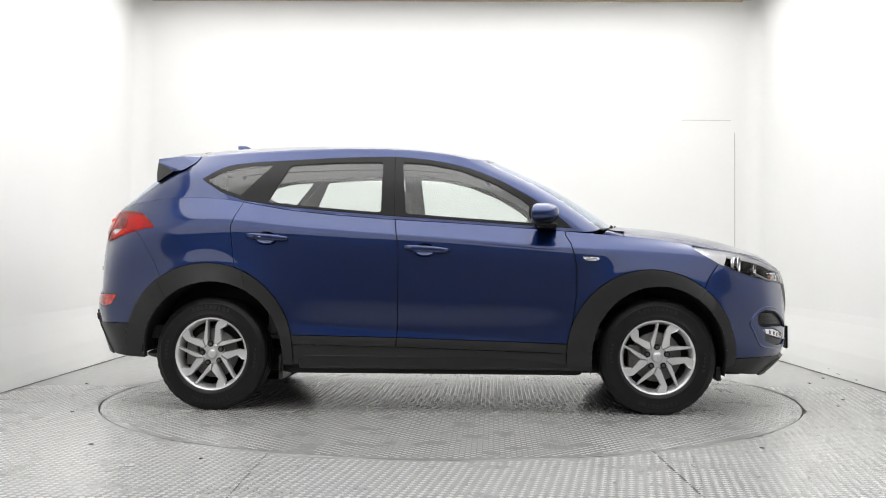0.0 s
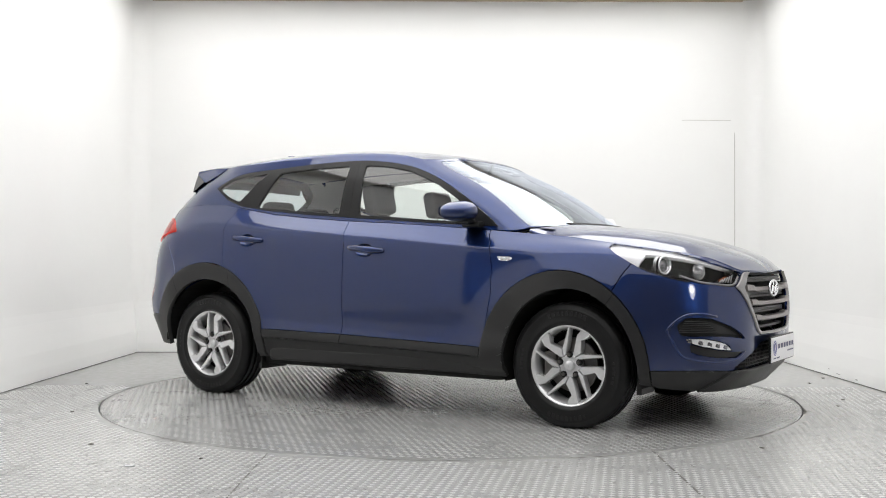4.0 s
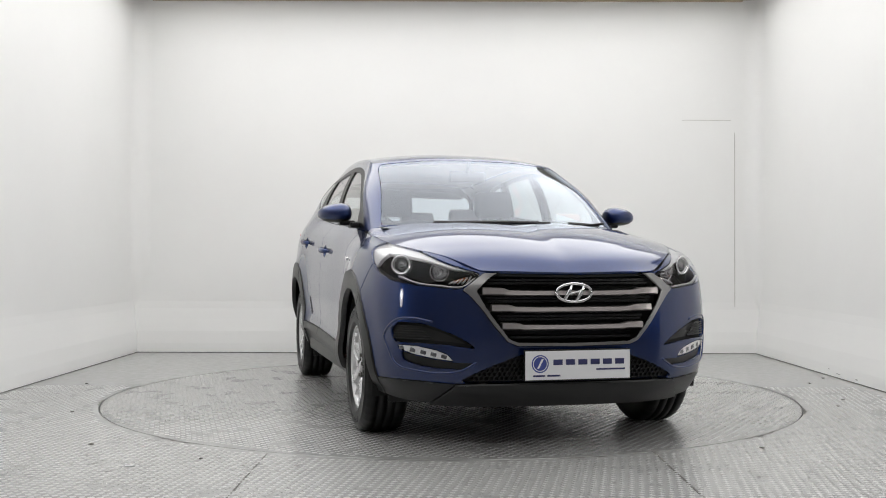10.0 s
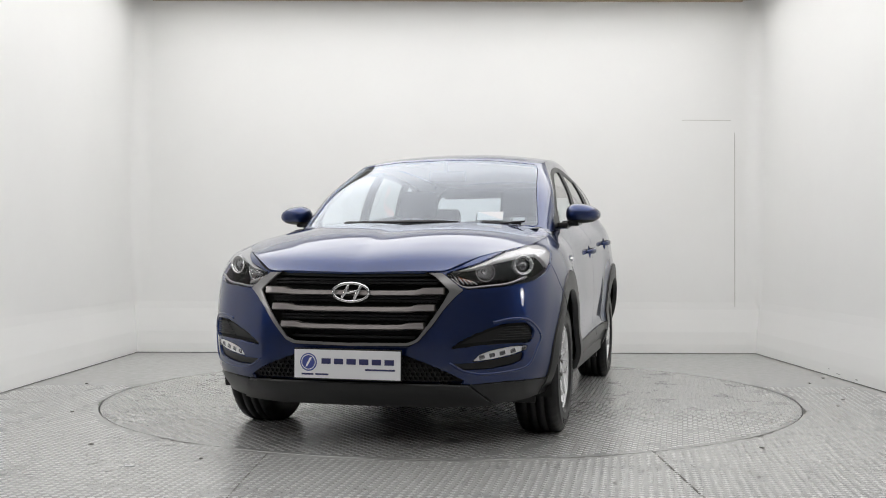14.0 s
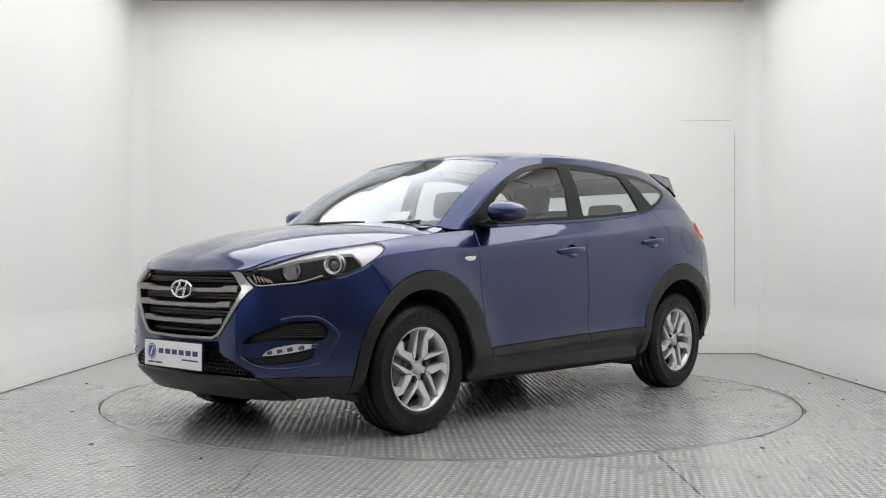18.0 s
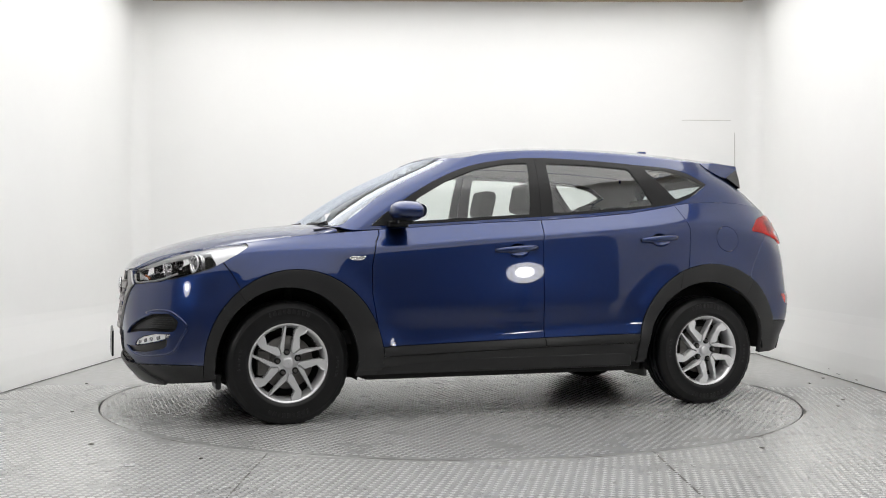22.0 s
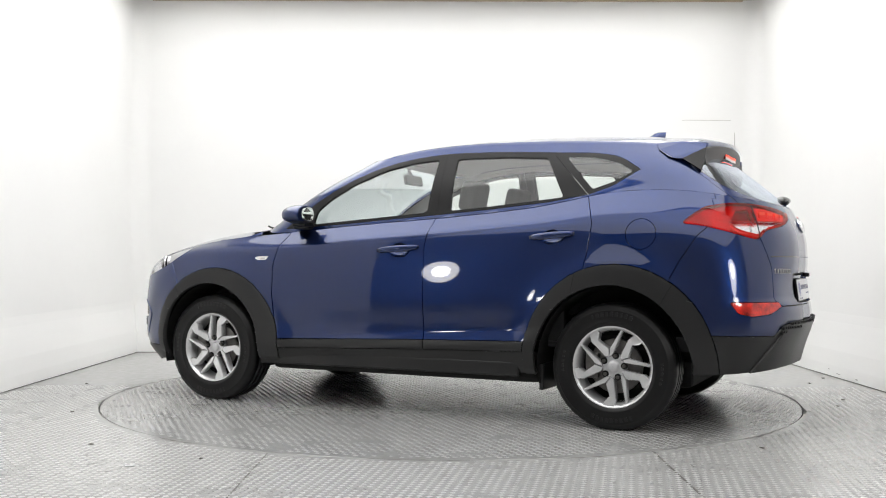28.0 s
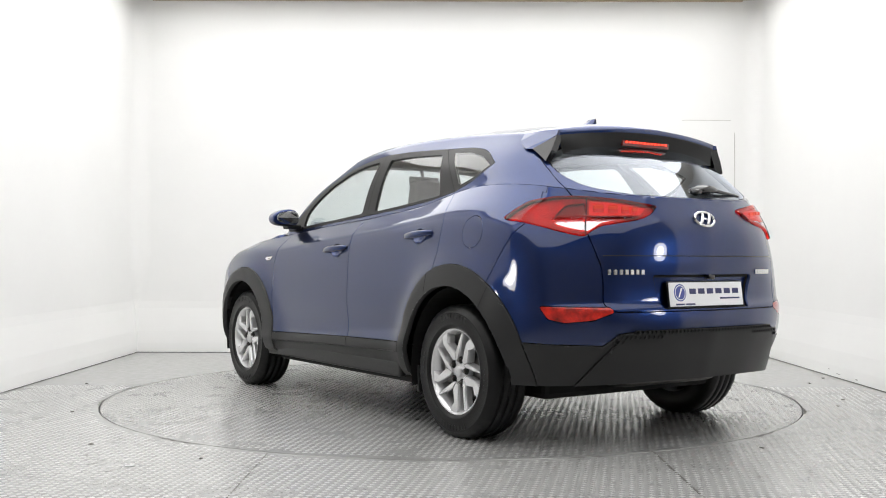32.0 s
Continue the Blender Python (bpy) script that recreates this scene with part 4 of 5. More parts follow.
low = new("lower_intake")
low.parent = car
tagged(low, "black honeycomb lower intake")
bm = bmesh.new()
bm.faces.new([bm.verts.new((nose_x(y, z) - .06, y, z)) for y, z in ((-.48, .33), (.48, .33), (.48, .49), (-.48, .49))])
part("backing", bm, DARK, low)
honeycomb("honeycomb", low, INTAKE, -.48, .48, .335, .48, .0135, lambda y, z: nose_x(y, z) - .010, TRIM, "black plastic honeycomb")


def plate(x, z0, z1, way, tilt, label):
    """A white advertising plate with a printed disc and bars, in a dark frame."""
    t = new("number_plate")
    t.parent = car
    t.matrix_basis = pose(x, 0, (z0 + z1) / 2, 0, tilt, 0 if way > 0 else 180)
    tagged(t, label)
    h = (z1 - z0) / 2
    bm = bmesh.new()
    box(bm, -.012, -.001, -.266, .266, -h - .006, h + .006, .003)
    part("frame", bm, TRIM, t)
    bm = bmesh.new()
    box(bm, 0.0, .004, -.262, .262, -h, h, .0015)
    part("board", bm, WHITEPLATE, t)
    bm = bmesh.new()
    bmesh.ops.create_circle(bm, cap_ends=True, segments=32, radius=.042, matrix=pose(.0052, -.19, .008) @ pose(0, 0, 0, 0, 90, 0))
    part("disc", bm, PALEBLUE, t, "blue printed disc")
    bm = bmesh.new()
    ring_o = [bm.verts.new((.0062, -.19 + .036 * math.cos(2 * math.pi * i / 32), .008 + .036 * math.sin(2 * math.pi * i / 32))) for i in range(32)]
    ring_i = [bm.verts.new((.0062, -.19 + .032 * math.cos(2 * math.pi * i / 32), .008 + .032 * math.sin(2 * math.pi * i / 32))) for i in range(32)]
    for i in range(32):
        bm.faces.new((ring_o[i], ring_o[(i + 1) % 32], ring_i[(i + 1) % 32], ring_i[i]))
    bm.faces.new([bm.verts.new((.0062, y, z)) for y, z in ((-.206, -.014), (-.196, -.014), (-.172, .030), (-.184, .030))])
    part("disc_mark", bm, WHITEPLATE, t)
    for i in range(6):
        bm = bmesh.new()
        y = -.125 + i * .062
        bm.faces.new([bm.verts.new((.0052, p, q)) for p, q in ((y, .001), (y + .046, .001), (y + .046, .027), (y, .027))])
        part("print_bar", bm, NAVY, t)
    for a, b, c, d in ((.09, -.026, .236, -.018), (-.225, -.052, -.165, -.044), (-.155, -.052, -.09, -.044)):
        bm = bmesh.new()
        bm.faces.new([bm.verts.new((.0052, y, z)) for y, z in ((a, b), (c, b), (c, d), (a, d))])
        part("small_print", bm, NAVY, t, "thin navy printed bar")
    return t


plate(2.256, .352, .486, 1, 0, "white advertising plate with blue disc")

# ---- wheels ----
HUBCAP = material("satin_hub", (0.60, 0.60, 0.61), 0.33, 0.6, noise_scale=60, noise_amount=0.05)
MOULDING = material("raised_rubber", (0.010, 0.010, 0.0105), 0.42, specular=0.4)


def wheel_meshes():
    made = {}

    def keep(name, bm, mat, smooth=True):
        if smooth:
            smooth_faces(bm)
        bmesh.ops.recalc_face_normals(bm, faces=bm.faces[:])
        me = bpy.data.meshes.new(name)
        bm.to_mesh(me)
        bm.free()
        me.materials.append(mat)
        made[name] = me
    bm = bmesh.new()
    prof = [(.212, -.105), (.226, -.112), (.24, -.116), (.272, -.119), (.305, -.116), (.325, -.108), (.338, -.094), (.3435, -.078)]
    for y in (-.045, 0, .045):
        prof += [(.345, y - .006), (.335, y - .005), (.335, y + .005), (.345, y + .006)]
    prof += [(.3435, .078), (.338, .094), (.325, .106), (.310, .112), (.3085, .1145), (.303, .1165), (.300, .1155), (.272, .118), (.246, .1155), (.243, .117), (.238, .1165), (.230, .112), (.222, .104), (.214, .098)]
    lathe(bm, prof, 120)
    for v in bm.verts:
        # shoulder blocks
        if abs(v.co.y) > .07 and math.hypot(v.co.x, v.co.z) > .322:
            k = int(math.atan2(v.co.z, v.co.x) / (2 * math.pi) * 120 + 240.5)
            if k % 3 == 0:
                s = 1 - .003 / .34
                v.co.x *= s
                v.co.z *= s
        if v.co.z < -WHEEL_Z:
            v.co.z = -WHEEL_Z
            v.co.y *= 1.04
    keep("tyre", bm, RUBBER)
    # raised moulding on the sidewall: plain bars, and two thin rings
    bm = bmesh.new()
    for mid in (90, 270, 5, 185):
        n = 9 if mid in (90, 270) else 5
        for i in range(n):
            a = math.radians(mid + (i - (n - 1) / 2) * 5.4)
            r0, r1 = (.272, .297) if n == 9 else (.266, .280)
            w = .009 if i % 3 else .006
            c, d = math.cos(a), math.sin(a)
            pts = [(r0 * c - w * d, r0 * d + w * c), (r1 * c - w * d, r1 * d + w * c), (r1 * c + w * d, r1 * d - w * c), (r0 * c + w * d, r0 * d - w * c)]
            lo = [bm.verts.new((x, .1135, z)) for x, z in pts]
            hi = [bm.verts.new((x, .1197 - .0012 * (k in (1, 2)), z)) for k, (x, z) in enumerate(pts)]
            bm.faces.new(hi)
            for k in range(4):
                bm.faces.new((lo[k], lo[(k + 1) % 4], hi[(k + 1) % 4], hi[k]))
    keep("sidewall_moulding", bm, MOULDING, False)
    bm = bmesh.new()
    lathe(bm, [(.216, -.105), (.205, -.095), (.198, -.06), (.190, 0), (.193, .05), (.203, .085), (.2125, .0985), (.2195, .103), (.2245, .1005), (.225, .094), (.221, .09)], 96)
    keep("rim", bm, ALLOY)
    # five twin spokes
    S = .00112
    bm = bmesh.new()
    shapes = [[(-10, 48), (10, 57), (83, 162), (76, 172), (0, 89)],
              [(-30, 54), (-10, 48), (-2, 90), (-44, 135), (-32, 166), (-36, 192), (-86, 178), (-82, 134)]]

    def inset(line, d):
        """The outline drawn in by d."""
        res = []
        for i, p in enumerate(line):
            q, r = line[i - 1], line[(i + 1) % len(line)]
            e1, e2 = (Vector(p) - Vector(q)).normalized(), (Vector(r) - Vector(p)).normalized()
            n = Vector((-e1.y, e1.x)) + Vector((-e2.y, e2.x))
            n = n.normalized() * min(d / max(n.normalized().dot(Vector((-e1.y, e1.x))), .4), d * 1.8)
            res.append((p[0] + n.x, p[1] + n.y))
        return res
    a = 0.0
    for outline in shapes:
        top, low = [], []
        for (u, w), (iu, iw) in zip(outline, inset(outline, 3.0)):
            r = math.hypot(u, w) * S

            def at(u, w, y):
                x0, z0 = -u * S, w * S
                return (x0 * math.cos(a) - z0 * math.sin(a), y, x0 * math.sin(a) + z0 * math.cos(a))
            y = .100 - .022 * (1 - min(r / .2, 1)) - (.004 if r > .2 else 0)
            top.append(bm.verts.new(at(iu, iw, y)))
            low.append((bm.verts.new(at(u, w, y - .010)), bm.verts.new(at(u, w, y - .045))))
        bm.faces.new(top)
        n = len(outline)
        for i in range(n):
            j = (i + 1) % n
            bm.faces.new((top[i], top[j], low[j][0], low[i][0]))
            bm.faces.new((low[i][0], low[j][0], low[j][1], low[i][1]))
    keep("spoke", bm, ALLOY, False)
    bm = bmesh.new()
    lathe(bm, [(.001, .092), (.018, .091), (.027, .088), (.030, .082), (.032, .072), (.036, .073), (.056, .0735), (.062, .070), (.066, .062), (.068, .03)], 48)
    keep("hub", bm, HUBCAP)
    bm = bmesh.new()
    bmesh.ops.create_cone(bm, segments=6, radius1=.0105, radius2=.0085, depth=.02, cap_ends=True, matrix=pose(-.0234, .082, .0552) @ pose(0, 0, 0, 90, 0, 0))
    keep("wheel_nut", bm, STEEL, False)
    # no recess is cut round the nut; a near-black disc paints its shade
    bm = bmesh.new()
    bmesh.ops.create_cone(bm, segments=20, radius1=.0185, radius2=.0185, depth=.006, cap_ends=True, matrix=pose(-.0234, .0735, .0552) @ pose(0, 0, 0, 90, 0, 0))
    keep("nut_dark_disc", bm, DARK, False)
    bm = bmesh.new()
    lathe(bm, [(.05, .035), (.145, .035), (.148, .03), (.148, .015), (.05, .012)], 64)
    keep("brake_disc", bm, STEEL)
    bm = bmesh.new()
    box(bm, .09, .165, .0, .055, -.07, .07, .012)
    keep("caliper", bm, STEEL, False)
    bm = bmesh.new()
    lathe(bm, [(.001, -.06), (.10, -.06), (.19, -.05), (.192, .0)], 48)
    keep("backing", bm, DARK)
    return made


WHEEL_MESHES = wheel_meshes()


def wheel(x, side, turn):
    w = new("wheel")
    w.parent = car
    w.matrix_basis = pose(x, WHEEL_Y * side, WHEEL_Z) @ (Matrix.Identity(4) if side > 0 else pose(0, 0, 0, 0, 0, 180))
    tagged(w, "silver five-spoke alloy wheel with black tyre")
    for name, me in WHEEL_MESHES.items():
        for k in range(5 if name in ("spoke", "wheel_nut", "nut_dark_disc") else 1):
            ob = new(name, me)
            ob.parent = w
            if name == "sidewall_moulding":
                tagged(ob, "raised rubber moulding on the sidewall", kind="stuff")
            if name in ("spoke", "hub", "wheel_nut", "nut_dark_disc", "rim"):
                ob.matrix_basis = pose(0, 0, 0, 0, turn + 72 * k, 0)


for wx, sd, turn in ((WHEEL_F, 1, 30), (WHEEL_R, 1, 11), (WHEEL_F, -1, 24), (WHEEL_R, -1, 33)):
    wheel(wx, sd, turn)


# ---- under the body ----
def under():
    bm = bmesh.new()
    box(bm, -1.70, 1.90, -.60, .60, .21, .36, .03)
    box(bm, -1.98, -1.60, -.45, .45, .33, .42, .02)
    box(bm, -.90, .90, -.83, .83, .22, .40, .03)
    part("underbody", bm, DARK, car, "dark underbody")
    for x in (WHEEL_F, WHEEL_R):
        for s in (1, -1):
            bm = bmesh.new()
            n = 28
            rows = []
            for y in (.56, .885):
                rows.append([bm.verts.new((x + (.40 if x > 0 else .43) * math.cos(a), s * y, .335 + (.425 if x > 0 else .44) * math.sin(a))) for a in np.linspace(-.25, math.pi + (.25 if x > 0 else -.02), n)])
            for i in range(n - 1):
                bm.faces.new((rows[0][i], rows[0][i + 1], rows[1][i + 1], rows[1][i]))
            bm.faces.new(rows[0])
            part("wheel_liner", bm, DARK, car, "black wheel arch liner")
    for s in (1, -1):
        bm = bmesh.new()
        box(bm, -.80, .84, .845 if s > 0 else -.892, .892 if s > 0 else -.845, .256, .345, .020, 4)
        part("side_skirt", bm, CLAD, car, "matt black side skirt")
        bm = bmesh.new()
        box(bm, 1.69, 1.72, .60 if s > 0 else -.80, .80 if s > 0 else -.60, .195, .28, .006)
        part("air_deflector", bm, CLAD, car, "black rubber flap ahead of the wheel")
        bm = bmesh.new()
        box(bm, -.93, -.905, .60 if s > 0 else -.85, .85 if s > 0 else -.60, .185, .33, .006)
        part("mud_flap", bm, CLAD, car, "black mud flap")
        for a, b in (((1.33, .35, .25), (1.33, .72, .30)), ((-1.33, .2, .28), (-1.33, .72, .31)), ((1.33, .62, .34), (1.28, .55, .80))):
            bm = bmesh.new()
            tube(bm, [(a[0], s * a[1], a[2]), (b[0], s * b[1], b[2])], .032, 10)
            part("suspension_arm", bm, DARK, car)
    bm = bmesh.new()
    lathe(bm, [(.001, -.34), (.06, -.33), (.075, -.28), (.075, .28), (.06, .33), (.001, .34)], 20)
    for v in bm.verts:
        v.co.x, v.co.y, v.co.z = v.co.x * 1.5 - 1.80, v.co.y - .1, v.co.z * .42 + .292
    smooth_faces(bm)
    part("silencer", bm, STEEL, car, "brownish steel silencer")


under()


# ---- mirrors, handles and side markers ----
def mirrors():
    for s in (1, -1):
        m = new("door_mirror")
        m.parent = car
        tagged(m, "blue door mirror with black foot")
        for name, mat, label in (("shell", PAINT, ""), ("lower_shell", TRIM, "black lower mirror shell")):
            bm = bmesh.new()
            bmesh.ops.create_uvsphere(bm, u_segments=40, v_segments=24, radius=1.0)
            for v in bm.verts:
                x, y, z = [math.copysign(abs(c) ** p, c) for c, p in zip(v.co, (.85, .66, .78))]
                if x < -.35:
                    x = -.35 - (abs(x) - .35) * .12
                u = (y + 1) / 2
                top, low = .070 - .030 * u ** 2.2, -.052 + .012 * u ** 2
                g = 1.0 if name == "shell" else 1.02
                v.co = Vector((.660 + .105 * x * g - .030 * u * u, s * (.922 + .101 * y * g), 1.184 + (top if z > 0 else -low) * z * g))
            if name == "lower_shell":
                bmesh.ops.delete(bm, geom=[f for f in bm.faces if f.calc_center_median().z > 1.148], context="FACES")
            if s < 0:
                bmesh.ops.reverse_faces(bm, faces=bm.faces[:])
            smooth_faces(bm)
            part(name, bm, mat, m, label)
        bm = bmesh.new()
        n = 32
        ring = []
        for i in range(n):
            a = 2 * math.pi * i / n
            c, d = math.copysign(abs(math.cos(a)) ** .7, math.cos(a)), math.copysign(abs(math.sin(a)) ** .75, math.sin(a))
            ring.append(bm.verts.new((.596 - .022 * ((c + 1) / 2) ** 2, s * (.920 + .083 * c), 1.190 + (.050 - .016 * (c + 1) / 2) * d)))
        bm.faces.new(ring if s < 0 else ring[::-1])
        part("mirror_glass", bm, MIRRORGLASS, m, "mirror glass")
        bm = bmesh.new()
        box(bm, .62, .715, .80, .90, 1.116, 1.146, .014, 3)
        box(bm, .63, .75, .775, .84, 1.10, 1.135, .014, 3)
        for v in bm.verts:
            v.co.y *= s
        if s < 0:
            bmesh.ops.reverse_faces(bm, faces=bm.faces[:])
        part("foot", bm, TRIM, m, "black mirror foot")


mirrors()


def pull(x0, x1, z0, z1, y, s):
    """A door pull: a bowed bar over a scooped cup."""
    h = new("door_handle")
    h.parent = car
    tagged(h, "blue bar door handle")
    bm = bmesh.new()
    n = 13
    rings = []
    for i in range(n):
        u = i / (n - 1)
        x, z = x0 + (x1 - x0) * u, z0 + (z1 - z0) * u
        bow = math.sin(math.pi * min(max((u - .02) / .96, 0), 1)) ** .45
        w = .010 + .009 * bow
        yy = y + .002 + .040 * bow
        rings.append([bm.verts.new((x, s * (yy + .010 * math.sin(a)), z + w * math.cos(a))) for a in np.linspace(0, 2 * math.pi, 10, endpoint=False)])
    for a, b in zip(rings, rings[1:]):
        for k in range(10):
            bm.faces.new((a[k], a[(k + 1) % 10], b[(k + 1) % 10], b[k]))
    bm.faces.new(rings[0])
    bm.faces.new(rings[-1])
    bmesh.ops.recalc_face_normals(bm, faces=bm.faces[:])
    smooth_faces(bm)
    part("bar", bm, PAINT, h)


def cup(outline, s, door):
    """A scooped bowl in the door behind its pull."""
    bm = bmesh.new()
    cx, cz = sum(p[0] for p in outline) / len(outline), sum(p[1] for p in outline) / len(outline)
    rings = []
    for r in (1.04, .97, .86, .7, .5, .25):
        rings.append([bm.verts.new((cx + (a - cx) * r, s * (flank_y(cx + (a - cx) * r, cz + (b - cz) * r) - .001 - .030 * max(0, 1 - r * r) ** .5), cz + (b - cz) * r)) for a, b in outline])
    n = len(outline)
    for p, q in zip(rings, rings[1:]):
        for i in range(n):
            bm.faces.new((p[i], p[(i + 1) % n], q[(i + 1) % n], q[i]))
    bm.faces.new(rings[-1])
    bmesh.ops.recalc_face_normals(bm, faces=bm.faces[:])
    if sum(f.normal.y * f.calc_area() for f in bm.faces) * s < 0:
        bmesh.ops.reverse_faces(bm, faces=bm.faces[:])
    smooth_faces(bm)
    part("handle_cup", bm, PAINT, door)


for s in (1, -1):
    bm = bmesh.new()
    tube(bm, catmull([(nose_x(y, z) - .004, s * y, z) for y, z in ((.66, .616), (.74, .632), (.805, .624), (.848, .565), (.852, .535), (.838, .49), (.806, .412), (.72, .384), (.60, .377), (.53, .394), (.472, .430))], 6), .0075, 8)
    smooth_faces(bm)
    part("fog_lip", bm, PAINT, car, "blue lip round the fog lamp recess")
    for x0, z0, x1, z1 in ((-1.137, .838, -1.112, .716), (-1.665, .785, -1.60, .675), (1.615, .735, 1.565, .665)):
        bm = bmesh.new()
        tube(bm, [(x0 + (x1 - x0) * k / 5, s * (flank_y(x0 + (x1 - x0) * k / 5, z0 + (z1 - z0) * k / 5) + .0072), z0 + (z1 - z0) * k / 5) for k in range(6)], .0022, 6)
        part("arch_seam", bm, DARK, car, "dark joint across the arch cladding")
    cup(CUP_F, s, DOORS["left" if s > 0 else "right"])
    cup(CUP_R, s, REAR_DOORS["left" if s > 0 else "right"])
    for k in range(6):
        bm = bmesh.new()
        z = .535 + k * .0115
        tube(bm, [(nose_x(y, z) - .013, s * y, z + .01 * (y - .7)) for y in np.linspace(.655 + .012 * k, .822 - .004 * k, 5)], .0032, 6)
        part("fog_slat", bm, TRIM, car)
    pull(-.165, .11, .985, .965, flank_y(-.03, .975), s)
    pull(-1.125, -.865, 1.055, 1.035, flank_y(-1.0, 1.045), s)
    mk = new("side_marker")
    mk.parent = car
    tagged(mk, "small clear side marker lamp")
    bm = bmesh.new()
    prism(bm, polyround([(.895, .932), (.985, .928), (1.0, .918), (.97, .905), (.915, .908)], .008), .012, lambda a, b, d: (a, s * (flank_y(a, b) + .006 - d), b))
    bmesh.ops.recalc_face_normals(bm, faces=bm.faces[:])
    part("lens", bm, FACETS, mk)
    bm = bmesh.new()
    prism(bm, polyround([(.92, .922), (.955, .922), (.955, .914), (.92, .914)], .003), .004, lambda a, b, d: (a, s * (flank_y(a, b) + .0085 - d), b))
    bmesh.ops.recalc_face_normals(bm, faces=bm.faces[:])
    part("bulb", bm, CHROMEPALE, mk)


# ---- headlamp insides ----
for s in (1, -1):
    unit = new("headlamp_inside")
    unit.parent = car
    tagged(unit, "chrome projector and reflector bowls")
    for px, py, pz, r, name in ((1.832, .760, .884, .046, "projector"), (1.962, .598, .852, .044, "reflector_bowl")):
        at = pose(px, s * py, pz, 0, 0, s * 22)
        far = name == "projector"
        bm = bmesh.new()
        lathe(bm, [(r * .3, -.045), (r * .7, -.034), (r * .95, -.012), (r, .0)], 32, "x")
        bmesh.ops.transform(bm, matrix=at, verts=bm.verts[:])
        smooth_faces(bm)
        part(name, bm, GLOSSBLACK if far else FACETS, unit, "black projector barrel" if far else "facetted reflector bowl")
        for k, ring in enumerate((1.0, .78, 1.04, 1.06) if far else (1.0,)):
            bm = bmesh.new()
            w = .009 if far and not k else .0045
            lathe(bm, [(r * ring - w + .0045, -.006), (r * ring + .0045, .0), (r * ring + .003, .005), (r * ring - w + .0035, .003), (r * ring - w + .0045, -.006)], 32, "x")
            bmesh.ops.transform(bm, matrix=at @ pose(-.011 * k, 0, 0), verts=bm.verts[:])
            smooth_faces(bm)
            part("ring", bm, WHITECHROME, unit, "chrome ring")
        bm = bmesh.new()
        bmesh.ops.create_uvsphere(bm, u_segments=20, v_segments=12, radius=r * (.66 if far else .3), matrix=at @ pose(-.030 if far else -.02, 0, 0))
        smooth_faces(bm)
        part("bulb_lens", bm, SMOKED if far else WHITECHROME, unit)
    bm = bmesh.new()
    tube(bm, [(nose_x(y, z) - .060, s * y, z) for y, z in ((.49, .822), (.52, .812), (.555, .800))], .009, 8)
    smooth_faces(bm)
    part("indicator", bm, AMBER, unit, "amber indicator")
    for k in range(5):
        bm = bmesh.new()
        y0 = .478 + .019 * k
        tube(bm, [(nose_x(y0, .825) - .035, s * y0, .832 - .006 * k), (nose_x(y0 + .03, .79) - .040, s * (y0 + .026), .793)], .0042, 6)
        smooth_faces(bm)
        part("reflector_rib", bm, CHROMEPALE, unit, "pale ribbed reflector")
    bm = bmesh.new()
    tube(bm, catmull([(nose_x(y, z) - .012, s * y, z) for y, z in ((.47, .822), (.525, .782), (.63, .786), (.72, .798), (.79, .830))], 5), .006, 6)
    smooth_faces(bm)
    part("lower_strip", bm, SATIN, unit)
    for k in range(5):
        bm = bmesh.new()
        y = .612 + k * .043
        z = .456 + k * .0088
        box(bm, -.004, .004, -.016, .016, -.011, .011, .005, 2)
        bmesh.ops.transform(bm, matrix=pose(nose_x(y, z) - .008, s * y, z, s * 14, 0, s * 33), verts=bm.verts[:])
        smooth_faces(bm)
        part("day_diode", bm, SMOKED, unit, "small diode cell")


# ---- tail lamp: the joint with the tailgate and its lit cells ----
def tail_point(rd, z, s, out):
    """A point of the rear corner's skin, stood off by out; rd runs round the corner."""
    k = .70711
    hit = TREE.ray_cast(Vector((rd * k - 3 * k, rd * k + 3 * k, z)), Vector((k, -k, 0)))[0]
    return (hit.x - k * out, s * (hit.y + k * out), z)


for s in (1, -1):
    bm = bmesh.new()
    tube(bm, [tail_point(-.992, z, s, .012) for z in np.linspace(1.030, 1.205, 12)], .0028, 6)
    part("lamp_joint", bm, DARK, car, "dark joint between lamp and tailgate lamp")
    for rd, z, w in ((-1.048, 1.152, .024), (-1.115, 1.149, .022), (-1.172, 1.145, .017), (-1.215, 1.141, .012)):
        a, b = Vector(tail_point(rd - w, z, s, .010)), Vector(tail_point(rd + w, z, s, .010))
        side = (a - b).normalized()
        out = side.cross(Vector((0, 0, 1))).normalized()
        bm = bmesh.new()
        box(bm, -(a - b).length / 2, (a - b).length / 2, -.003, .003, -.019, .019, .006)
        m4 = Matrix((side, out, Vector((0, 0, 1)))).transposed().to_4x4()
        m4.translation = (a + b) / 2
        bmesh.ops.transform(bm, matrix=m4, verts=bm.verts[:])
        bmesh.ops.recalc_face_normals(bm, faces=bm.faces[:])
        part("lamp_cell", bm, REDBRIGHT, car, "bright red lamp cell")


# ---- wipers, aerial, spoiler and tail ----
def skin_z(x, y):
    hit = TREE.ray_cast(Vector((x, max(abs(y), .001), 3)), Vector((0, 0, -1)))[0]
    return hit.z if hit else 1.12


